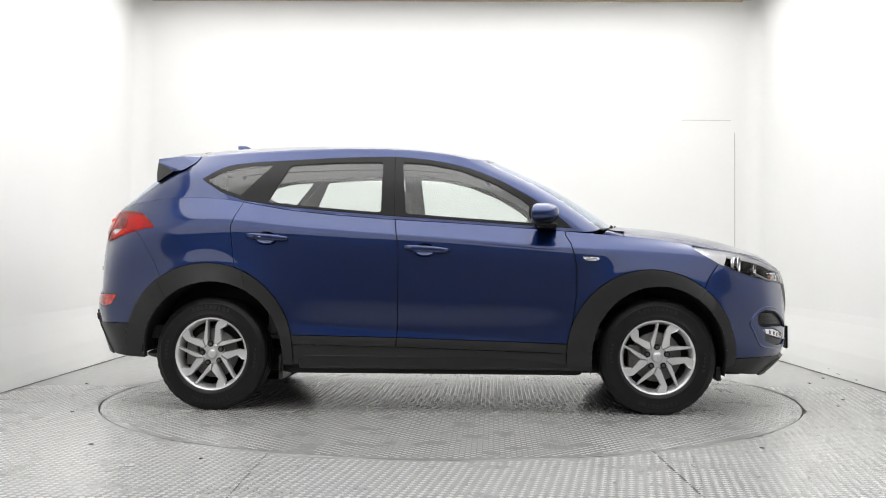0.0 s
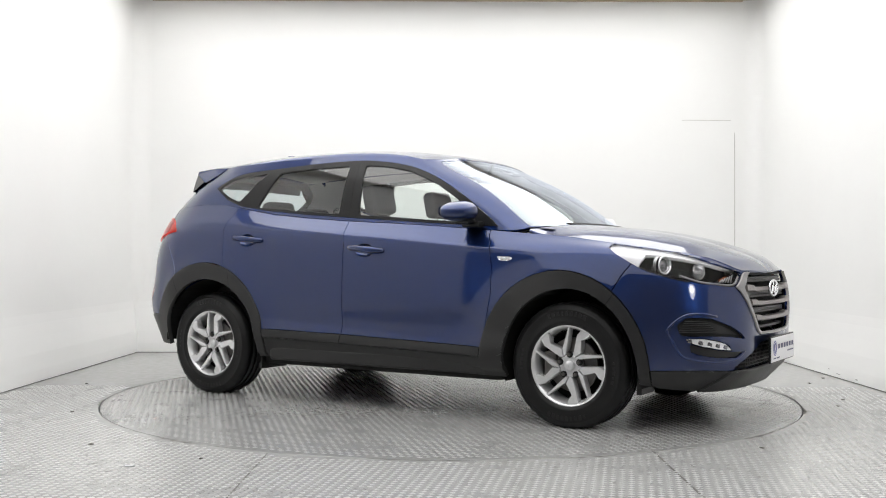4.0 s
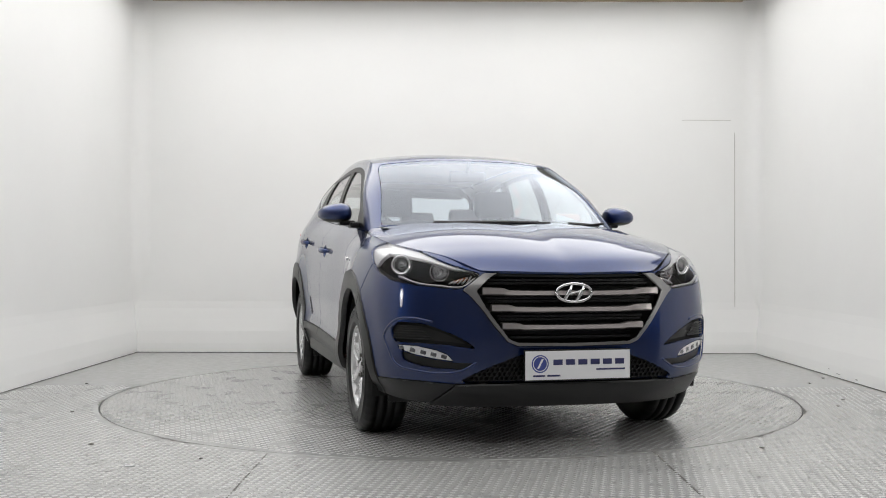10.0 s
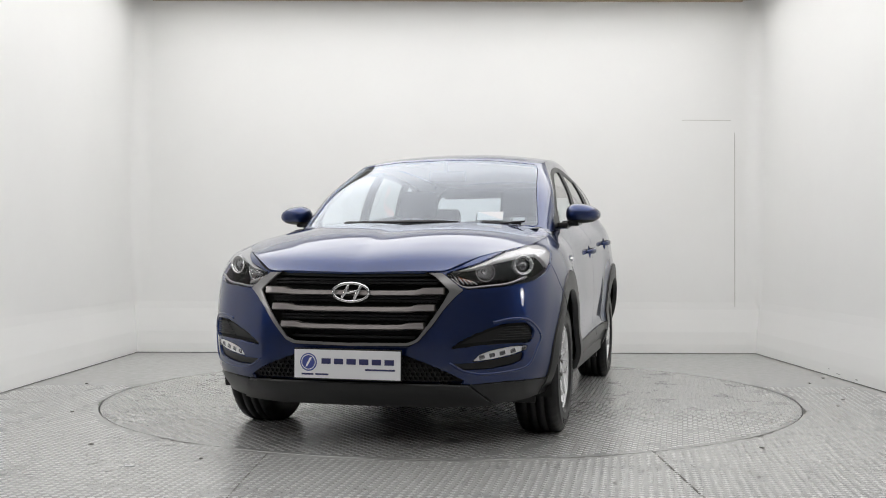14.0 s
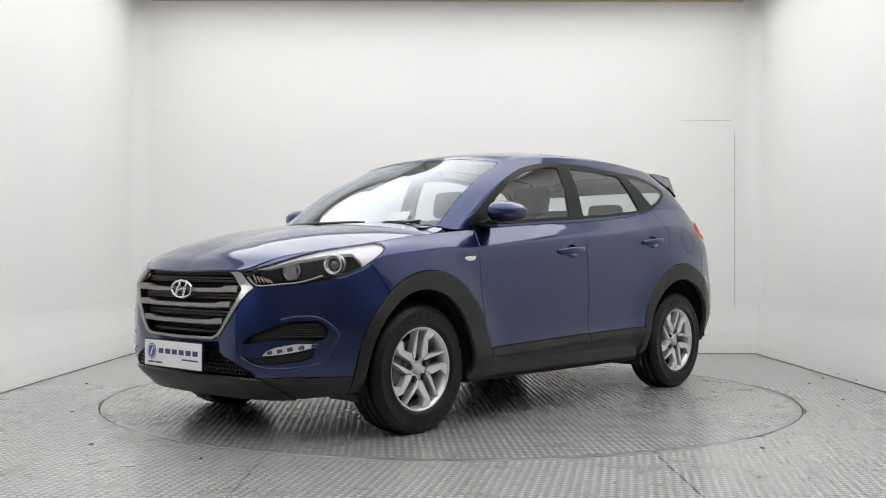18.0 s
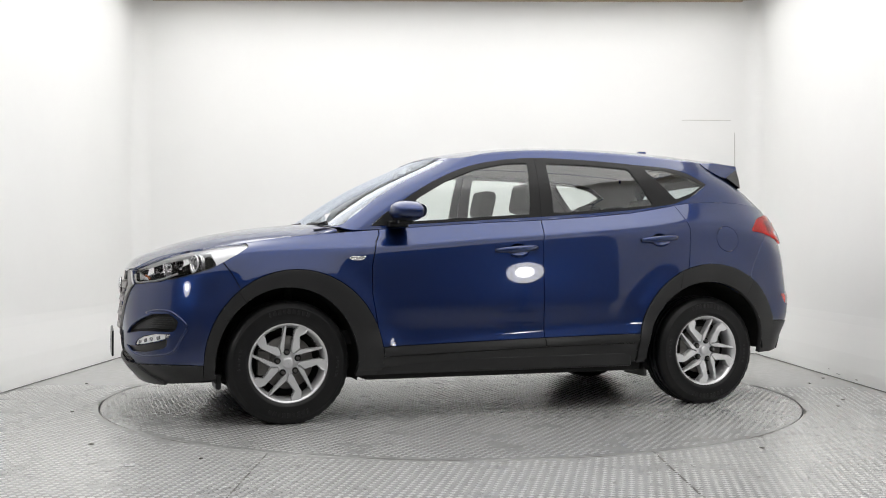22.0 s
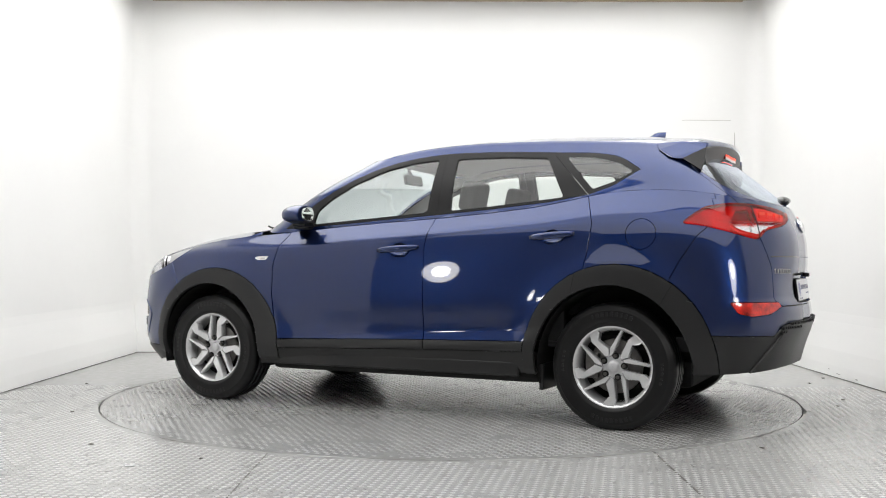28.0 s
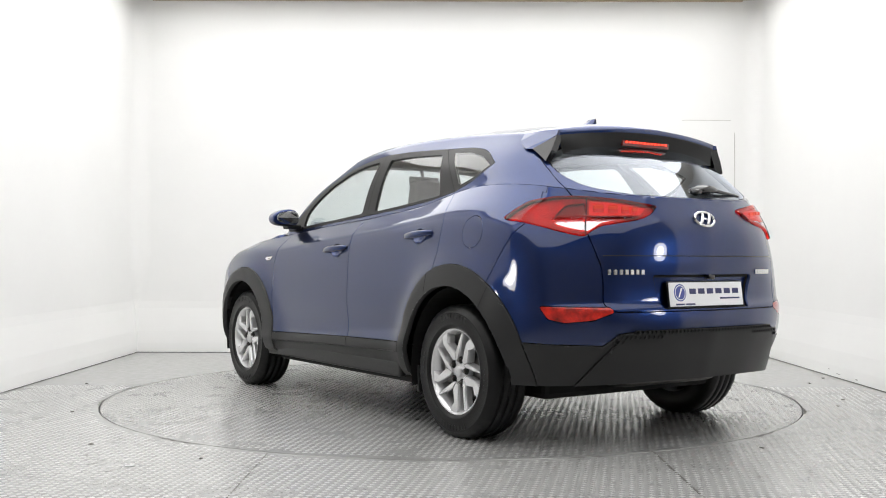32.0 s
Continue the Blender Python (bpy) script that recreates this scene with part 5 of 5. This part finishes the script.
for y0, y1 in ((.27, -.42), (.64, .40)):
    wp = new("wiper")
    wp.parent = car
    tagged(wp, "black windscreen wiper")
    bm = bmesh.new()
    tube(bm, catmull([(1.178 - .25 * y * y, y, skin_z(1.165 - .25 * y * y, y) + .010) for y in (y0, (y0 + y1) / 2, y1)], 5), .006, 8)
    part("arm", bm, TRIM, wp)
    bm = bmesh.new()
    tube(bm, catmull([(1.155 - .25 * y * y, y, skin_z(1.155 - .25 * y * y, y) + .009) for y in (y0 - .1 * (y0 - y1), (y0 + y1) / 2, y1)], 5), .006, 8)
    part("blade", bm, TRIM, wp)

bm = bmesh.new()
rings = []
for u in np.linspace(0, 1, 8):
    w = .026 * (1 - u) ** .8 + .003
    x0, x1 = -1.235 - .125 * u, -1.405 - .012 * u
    z = 1.635 + .062 * u
    rings.append([bm.verts.new((xx, yy, z)) for xx, yy in ((x0, 0), ((x0 + x1) / 2, w), (x1, w * .7), (x1, -w * .7), ((x0 + x1) / 2, -w))])
for a, b in zip(rings, rings[1:]):
    for k in range(5):
        bm.faces.new((a[k], a[(k + 1) % 5], b[(k + 1) % 5], b[k]))
bm.faces.new(rings[-1])
bmesh.ops.recalc_face_normals(bm, faces=bm.faces[:])
part("aerial_fin", bm, PAINT, car, "blue shark-fin aerial")


def spoiler():
    sp = new("spoiler")
    sp.parent = tailgate
    tagged(sp, "blue roof spoiler with black underside")
    ys = np.linspace(-.57, .57, 33)

    def edge(y):
        k = abs(y) / .57
        base = (-1.535 - .015 * (1 - k) + .055 * k ** 4, y * (1 - .02 * k), 1.560 + .079 * (1 - k ** 2.3) + .001)
        tip = (-1.825 + .055 * k * k, y * .985, 1.592 - .038 * k ** 2)
        low = (tip[0] + .004, tip[1], tip[2] - .022)
        under = (-1.785 + .02 * k * k, y * .95, 1.446 - .010 * k)
        mid = tuple((a + b) / 2 for a, b in zip(base, tip))
        return base, (mid[0], mid[1], mid[2] + .014 - .004 * k), tip, low, under
    bm = bmesh.new()
    bm2 = bmesh.new()
    cols = []
    for y in ys:
        b, m, t, l, u = edge(y)
        cols.append(([bm.verts.new(p) for p in (b, m, t, l)], [bm2.verts.new(p) for p in (l, tuple((p + q) / 2 + (.008 if i == 0 else 0) for i, (p, q) in enumerate(zip(l, u))), u)]))
    for (a, c), (b, d) in zip(cols, cols[1:]):
        for k in range(3):
            bm.faces.new((a[k], b[k], b[k + 1], a[k + 1]))
        for k in range(2):
            bm2.faces.new((c[k], d[k], d[k + 1], c[k + 1]))
    # the ends turn down to the body
    for bb, k in ((cols[0][0], 1), (cols[-1][0], -1)):
        low = [bm.verts.new((v.co.x + dx, v.co.y * 1.01, v.co.z - dz)) for v, dx, dz in zip(bb, (0, .02, .05, .06), (.012, .045, .075, .06))]
        for i in range(3):
            bm.faces.new((bb[i], bb[i + 1], low[i + 1], low[i]) if k > 0 else (bb[i + 1], bb[i], low[i], low[i + 1]))
    for m in (bm, bm2):
        bmesh.ops.recalc_face_normals(m, faces=m.faces[:])
        smooth_faces(m)
    if sum(f.normal.z for f in bm.faces) < 0:
        bmesh.ops.reverse_faces(bm, faces=bm.faces[:])
    part("top", bm, PAINT, sp)
    part("underside", bm2, TRIM, sp, "satin black underside")
    # closed ends: a blue cheek above a black fin
    cheek = [(-1.500, .572, 1.563), (-1.523, .614, 1.523), (-1.580, .645, 1.484), (-1.605, .648, 1.472), (-1.655, .642, 1.466), (-1.772, .590, 1.528), (-1.774, .578, 1.552), (-1.63, .571, 1.566)]
    fin = [(-1.655, .642, 1.467), (-1.705, .650, 1.436), (-1.760, .653, 1.398), (-1.772, .612, 1.452), (-1.773, .590, 1.530)]
    P = np.array(fin)
    A = np.stack([np.ones(len(P)), P[:, 0], P[:, 2]], 1)
    fin = [(x, y, z) for (x, _, z), y in zip(fin, A @ np.linalg.lstsq(A, P[:, 1], rcond=None)[0])]
    for s in (1, -1):
        for name, line, mat, label in (("cheek", cheek, PAINT, ""), ("fin", fin, GLOSSBLACK, "black spoiler end fin")):
            bm = bmesh.new()
            outer = [bm.verts.new((x, s * y, z)) for x, y, z in line]
            inner = [bm.verts.new((x + .012, s * (y - .045), z - .006)) for x, y, z in line]
            n = len(line)
            bm.faces.new(outer)
            bm.faces.new(inner[::-1])
            for i in range(n):
                bm.faces.new((outer[i], inner[i], inner[(i + 1) % n], outer[(i + 1) % n]))
            bmesh.ops.recalc_face_normals(bm, faces=bm.faces[:])
            part(name, bm, mat, sp, label)
    bm = bmesh.new()
    box(bm, -1.803, -1.785, -.17, .17, 1.500, 1.532, .004)
    part("brake_lamp", bm, REDDARK, sp, "red high brake lamp")
    for k in range(12):
        bm = bmesh.new()
        y = -.143 + k * .026
        box(bm, -1.807, -1.804, y - .008, y + .008, 1.517, 1.527, .001)
        part("diode", bm, REDGLOW, sp, "lit red diode")


spoiler()
rw = new("rear_wiper")
rw.parent = tailgate
tagged(rw, "black rear wiper")
bm = bmesh.new()
bmesh.ops.create_uvsphere(bm, u_segments=24, v_segments=14, radius=1.0)
for v in bm.verts:
    x, y, z = v.co
    v.co = Vector((-2.085 + .045 * x, -.115 + .095 * math.copysign(abs(y) ** .8, y), 1.262 + .030 * (z if z > 0 else z * .7) - .006 * y))
smooth_faces(bm)
part("cover", bm, GLOSSBLACK, rw)
bm = bmesh.new()
tube(bm, catmull([(-2.115, -.02, 1.248), (-2.105, -.12, 1.268), (-2.085, -.28, 1.258), (-2.05, -.43, 1.250)], 5), [.016 - .0007 * i for i in range(16)], 8)
smooth_faces(bm)
part("arm", bm, GLOSSBLACK, rw)
badge(tailgate, lambda y, q: tail_x(y, q) - .007, 1.113, -1, .072, .038)


# recessed plate trough, strip of lettering reduced to bars, plate
plate(-2.208, .688, .804, -1, -7, "white advertising plate with blue disc")
bm = bmesh.new()
box(bm, tail_x(0, .83) - .026, tail_x(0, .83) + .01, -.02, .02, .818, .842, .006)
part("camera_eye", bm, GLOSSBLACK, tailgate, "small black reversing camera")
for y0, count, w, g in ((.585, 7, .021, .0272), (-.385, 6, .019, .0255)):
    lettering = new("badge_script")
    lettering.parent = tailgate
    tagged(lettering, "chrome badge script shown as bars")
    for k in range(count):
        bm = bmesh.new()
        y = y0 - k * g
        box(bm, tail_x(y, .855) - .007, tail_x(y, .855) + .004, y - w, y, .842, .866, .002)
        part("letter_bar", bm, CHROME, lettering)
# tailgate crease drawn as a black line; its shade is put in as colour
bm = bmesh.new()
tube(bm, [(tail_x(y, .931) - .0, y, .931) for y in np.linspace(-.60, .60, 25)], .0025, 6)
part("crease_line", bm, TRIM, tailgate, "thin dark seam")
# honeycomb strip over the rear skirt
HEXSTRIP = [(-.1, .583), (.30, .581), (.50, .572), (.545, .563), (.585, .532), (.555, .527), (.50, .543), (.25, .556), (-.1, .558)]
honeycomb("honeycomb_strip", car, HEXSTRIP, -.57, .57, .532, .60, .0135, lambda y, z: tail_x(y, z) - .020, CLAD, "black honeycomb strip over the skirt")


# ---- inside the car ----
def seat(x, y, w, name, label, high=1.0):
    t = new(name)
    t.parent = car
    tagged(t, label)
    bm = bmesh.new()
    box(bm, x - .05, x + .48, y - w / 2, y + w / 2, .52, .68, .06, 3)
    smooth_faces(bm)
    part("seat_cushion", bm, FABRIC, t)
    bm = bmesh.new()
    box(bm, -.07, .07, -w / 2, w / 2, 0, .60 * high, .06, 3)
    bmesh.ops.transform(bm, matrix=pose(x - .04, y, .60, 0, -17, 0), verts=bm.verts)
    smooth_faces(bm)
    part("backrest", bm, FABRIC, t)
    return t


def headrest(t, x, y, z, w):
    bm = bmesh.new()
    box(bm, -.05, .05, -w / 2, w / 2, 0, .19, .045, 4)
    bmesh.ops.transform(bm, matrix=pose(x, y, z, 0, -12, 0), verts=bm.verts)
    smooth_faces(bm)
    part("headrest", bm, FABRIC, t)
    bm = bmesh.new()
    for dy in (-.05, .05):
        tube(bm, [(x + .01, y + dy, z - .05), (x - .005, y + dy, z + .05)], .006, 6)
    part("headrest_post", bm, STEEL, t)


for y in (.37, -.37):
    st = seat(-.02, y, .50, "front_seat", "dark grey fabric front seat")
    headrest(st, -.275, y, 1.215, .27)
bench = seat(-.92, 0, 1.28, "rear_bench", "dark grey fabric rear bench", .86)
for y in (.40, -.40, 0):
    headrest(bench, -1.13, y, 1.13 if y else 1.10, .27)


def cabin():
    bm = bmesh.new()
    box(bm, -1.9, 1.1, -.74, .74, .42, .50, .01)
    part("cabin_floor", bm, DASH, car)
    bm = bmesh.new()
    prof = [(1.16, 1.085), (1.0, 1.10), (.80, 1.085), (.66, 1.06), (.62, .98), (.70, .70), (1.10, .55)]
    ends = [[bm.verts.new((x, y, z)) for x, z in prof] for y in np.linspace(-.72, .72, 9)]
    for a, b in zip(ends, ends[1:]):
        for i in range(len(prof) - 1):
            bm.faces.new((a[i], a[i + 1], b[i + 1], b[i]))
    bmesh.ops.recalc_face_normals(bm, faces=bm.faces[:])
    smooth_faces(bm)
    part("dashboard", bm, DASH, car, "dark grey dashboard")
    bm = bmesh.new()
    n = 32
    ring = [pose(.50, -.37, .985, 0, 66, 0) @ Vector((.185 * math.cos(2 * math.pi * i / n), .185 * math.sin(2 * math.pi * i / n), 0)) for i in range(n)]
    tube(bm, ring, .016, 8, True)
    for a in (0, 2.1, 4.2):
        tube(bm, [pose(.50, -.37, .985, 0, 66, 0) @ Vector((r * math.cos(a), r * math.sin(a), -.02 * (1 - r / .18))) for r in (.02, .18)], .018, 8)
    smooth_faces(bm)
    part("steering_wheel", bm, DASH, car)
    bm = bmesh.new()
    box(bm, -.015, .015, -.12, .12, -.035, .035, .015, 3, pose(.33, 0, 1.455, 0, 10, 0))
    tube(bm, [(.34, 0, 1.47), (.37, 0, 1.55)], .012, 8)
    part("interior_mirror", bm, TRIM, car)
    for s in (1, -1):
        bm = bmesh.new()
        box(bm, -1.02, .78, .725 if s > 0 else -.755, .755 if s > 0 else -.725, .45, 1.10, .02)
        part("door_card", bm, DASH, car, "dark door lining")
        for x in (.20,):
            bm = bmesh.new()
            box(bm, x - .05, x + .06, s * .33 - .16, s * .33 + .16, 1.518, 1.530, .005)
            part("sun_visor", bm, LINER, car)
    bm = bmesh.new()
    box(bm, -1.95, -1.20, -.72, .72, .95, .98, .01)
    part("parcel_shelf", bm, FABRIC, car)
    bm = bmesh.new()
    box(bm, -.003, 0, -.075, .075, -.028, .028, .0, 1, pose(1.035, .43, 1.165, 0, -32, 0))
    part("paper_notice", bm, WHITEPLATE, car, "white paper notice behind the windscreen")
    panel("headlining", "roof", LINER, car, "whole", "pale grey headlining", gap=0.01, flange=0.0, push=-0.03)
    for side in ("left", "right"):
        panel("pillar_trim", "body_side", LINER, car, side, "pale grey pillar trim", gap=0.004, flange=0.0, push=-0.028)


cabin()


# ---- tread of the plates: staggered raised blocks ----
def tread(name, keep, height, mat, parent, label, spin=0.0, cell=0.027):
    """Low blocks on every other cell, their tops worn bright."""
    n = int(3.6 / cell)
    I, J = np.meshgrid(np.arange(-n, n), np.arange(-n, n), indexing="ij")
    stagger = (I.ravel() + J.ravel()) % 2 == 0
    C = np.stack([(I.ravel() + .5) * cell, (J.ravel() + .5) * cell], 1)[stagger]
    ca, sa = math.cos(spin), math.sin(spin)
    R = np.array([[ca, sa], [-sa, ca]])
    k = keep((C @ R)[:, 0], (C @ R)[:, 1])
    C, k = C[k > 0], k[k > 0]
    h, t = cell * .43, cell * .30
    base = np.array([(-h, -h, 0), (h, -h, 0), (h, h, 0), (-h, h, 0), (-t, -t, 1), (t, -t, 1), (t, t, 1), (-t, t, 1)])
    quads = [(4, 5, 6, 7), (0, 1, 5, 4), (1, 2, 6, 5), (2, 3, 7, 6), (3, 0, 4, 7)]
    P = (base[None, :, :2] + C[:, None, :]) @ R
    z = base[None, :, 2] * height * k[:, None] + .0001
    verts = np.concatenate([P, z[:, :, None]], 2).reshape(-1, 3).tolist()
    faces = [[8 * i + q for q in f] for i in range(len(C)) for f in quads]
    me = bpy.data.meshes.new(name)
    me.from_pydata(verts, [], faces)
    me.materials.append(mat)
    ob = new(name, me)
    ob.parent = parent
    return tagged(ob, label, "" if parent else "floor", kind="stuff")


WORN = material("worn_tread_metal", (0.43, 0.43, 0.425), 0.30, 0.3, noise_scale=4.0, noise_amount=0.12, rough_var=0.06)
tread("tread", lambda x, y: ((np.hypot(x, y) < TABLE_R - .05) & (abs(x) > .82)) * 1.0, .0012, WORN, turntable, "raised worn tread blocks")
tread("tread", lambda x, y: ((np.hypot(x, y) < TABLE_R - .05) & (abs(x) <= .82)) * .6, .0012, WORN, turntable, "flatter worn tread blocks")


def floor_keep(x, y):
    out = (np.hypot(x - AXIS[0], y) < TABLE_R + .04) | (abs(x) > 2.95) | (y > 0.4) | (y < -3.3)
    return np.where(out, 0.0, np.clip(.75 - .5 * y, .25, 1.0) * np.where(abs(x) < 2.6, 1.0, .4))


tread("floor_tread", floor_keep, .0012, WORN, None, "raised tread blocks on the worn floor plates", 0.6)
FLECK = material("grit_fleck", (0.16, 0.155, 0.15), 0.7, noise_scale=40, noise_amount=0.5)
GRIT = material("dark_grit", (0.05, 0.045, 0.04), 0.8)
# seams between floor plates
for x0, y0, x1, y1 in ((1.006, -2.03, 1.0, -3.6), (-.82, -2.11, -.823, -3.6)):
    bm = bmesh.new()
    box(bm, min(x0, x1) - .0015, max(x0, x1) + .0015, y1, y0, .0005, .0012)
    tagged(part("floor_seam", bm, GRIT), "dark seam between two floor plates", "floor", kind="structure")


# grime caught along the turntable's rim
rng = random.Random(11)
for a0, a1 in ((-.40, -.28), (-.14, .03), (.10, .22), (2.95, 3.10), (3.28, 3.42), (-1.36, -1.22), (-.86, -.70), (-1.75, -1.52), (-2.3, -2.15)):
    bm = bmesh.new()
    n = 24
    inner, outer = [], []
    for i in range(n + 1):
        a = a0 + (a1 - a0) * i / n
        k = math.sin(math.pi * i / n)
        r0, r1 = TABLE_R + .001, TABLE_R + .004 + k * .010 * (1 + .6 * math.sin(i * .9 + a0 * 9))
        inner.append(bm.verts.new((AXIS[0] + r0 * math.cos(a), r0 * math.sin(a), .0009)))
        outer.append(bm.verts.new((AXIS[0] + r1 * math.cos(a), r1 * math.sin(a), .0007)))
    for i in range(n):
        bm.faces.new((inner[i], outer[i], outer[i + 1], inner[i + 1]))
    tagged(part("grime", bm, GRIT), "dark grime caught along the turntable's rim", "dirt", kind="stuff")


# ---- flush door in the back wall: thin dark joints ----
def door_joint(x0, x1, z0, z1):
    bm = bmesh.new()
    box(bm, x0, x1, ROOM_BACK - .003, ROOM_BACK + .002, z0, z1)
    return part("joint", bm, JOINT)


JOINT = material("door_joint", (0.48, 0.46, 0.44), 0.7, noise_scale=3, noise_amount=0.3)
flush = thing("flush_door", "white flush door in the white wall, closed", "door")
for args in ((2.868, 2.874, .40, 2.17), (2.35, 2.83, 2.292, 2.297)):
    door_joint(*args).parent = flush
# brown trim along the wall's top
BROWN = material("brown_trim", (0.55, 0.46, 0.36), 0.7, noise_scale=5, noise_amount=0.2)
slab("trim_top", ROOM_W + .17, ROOM_E - .17, ROOM_BACK - .03, ROOM_BACK - .001, ROOM_TOP - .016, ROOM_TOP - .001, BROWN, "thin brown trim at the top of the wall", "trim")
# dark joint where the walls meet the floor
FOOT = material("wall_foot_joint", (0.12, 0.115, 0.11), 0.8, noise_scale=6, noise_amount=0.5)
for x0, x1, y0, y1 in ((ROOM_W + .049, ROOM_W + .055, ROOM_FRONT, ROOM_BACK - .055), (ROOM_E - .055, ROOM_E - .049, ROOM_FRONT, ROOM_BACK - .055), (ROOM_W + .049, ROOM_E - .049, ROOM_BACK - .055, ROOM_BACK - .049)):
    slab("floor_joint", x0, x1, y0, y1, .0004, .006, FOOT, "thin dark joint between wall and floor", "trim")
# scuffs on the wall's foot
rng = random.Random(8)
SCUFF = material("pale_scuff", (0.42, 0.41, 0.40), 0.7, noise_scale=30, noise_amount=0.4)
for y, z, w in ((.95, .035, .06), (1.14, .055, .03), (.60, .03, .035)):
    bm = bmesh.new()
    ring = [(y + w * math.cos(2 * math.pi * k / 9) * rng.uniform(.5, 1), z + .006 * math.sin(2 * math.pi * k / 9) * rng.uniform(.3, 1)) for k in range(9)]
    bm.faces.new([bm.verts.new((ROOM_E - .0515, a, b)) for a, b in ring])
    tagged(part("wall_scuff", bm, SCUFF), "pale grey scuff on the white wall's foot", "dirt", kind="stuff")
# bits of litter on the floor
rng = random.Random(5)
for x, y in ((2.72, .62), (2.62, -.25), (2.47, -.55), (-1.72, -1.9), (-2.6, .5), (2.95, .95), (-2.2, -0.86), (1.55, -1.95), (-1.1, -2.25)):
    bm = bmesh.new()
    bmesh.ops.create_icosphere(bm, subdivisions=1, radius=.012)
    for v in bm.verts:
        v.co = Vector((v.co.x * rng.uniform(.6, 1.8), v.co.y * rng.uniform(.5, 1.3), v.co.z * .35 + .0035))
    bmesh.ops.rotate(bm, verts=bm.verts, matrix=Matrix.Rotation(rng.uniform(0, 3), 3, "Z"))
    ob = part("floor_crumb", bm, GRIT)
    ob.matrix_basis = pose(x, y, 0)
    tagged(ob, "small dark crumb of dirt on the floor", "debris", "crumbs on the floor")

rng = random.Random(21)
verts, faces = [], []
for x0, x1, y0, y1, count in ((-2.9, -1.3, -2.6, -1.2, 110), (1.4, 2.9, -2.6, -0.2, 70), (-1.3, 1.4, -2.75, -2.32, 50), (2.3, 3.0, 0.0, 1.8, 25), (-2.9, -2.3, -.6, 1.5, 15)):
    for _ in range(count):
        x, y, r, a = rng.uniform(x0, x1), rng.uniform(y0, y1), rng.uniform(.003, .011), rng.uniform(0, 3.1)
        if math.hypot(x - AXIS[0], y) < TABLE_R + .04:
            continue
        k = len(verts)
        long, m = rng.uniform(1.0, 2.8), rng.randint(5, 7)
        for i in range(m):
            b = 2 * math.pi * i / m
            u, v = r * long * math.cos(b) * rng.uniform(.6, 1), r * math.sin(b) * rng.uniform(.5, 1)
            verts.append((x + u * math.cos(a) - v * math.sin(a), y + u * math.sin(a) + v * math.cos(a), .0022))
        faces.append(list(range(k, k + m)))
me = bpy.data.meshes.new("grit")
me.from_pydata(verts, [], faces)
me.materials.append(FLECK)
tagged(new("grit", me), "small dark flecks of grit on the grey floor", "dirt", kind="stuff")

bm = bmesh.new()
box(bm, -.022, .022, -.008, .009, 0.002, .006, .002)
ob = part("paper_scrap", bm, WHITEPLATE)
ob.matrix_basis = pose(-1.37, -2.42, 0, 0, 0, 15)
tagged(ob, "small white paper scrap on the floor", "debris")


def motions():
    times = list(range(0, 33))
    ox, oy, oa = CAR_OFFSET
    rows = []
    for t in times:
        a = radians(heading(t))
        rows.append((t, pose(AXIS[0] + ox * math.cos(a) - oy * math.sin(a), ox * math.sin(a) + oy * math.cos(a), 0.0, 0, 0, heading(t) + oa)))
    walk(car, rows)
    walk(turntable, [(t, pose(*AXIS, 0, 0, 0, heading(t))) for t in times])


motions()
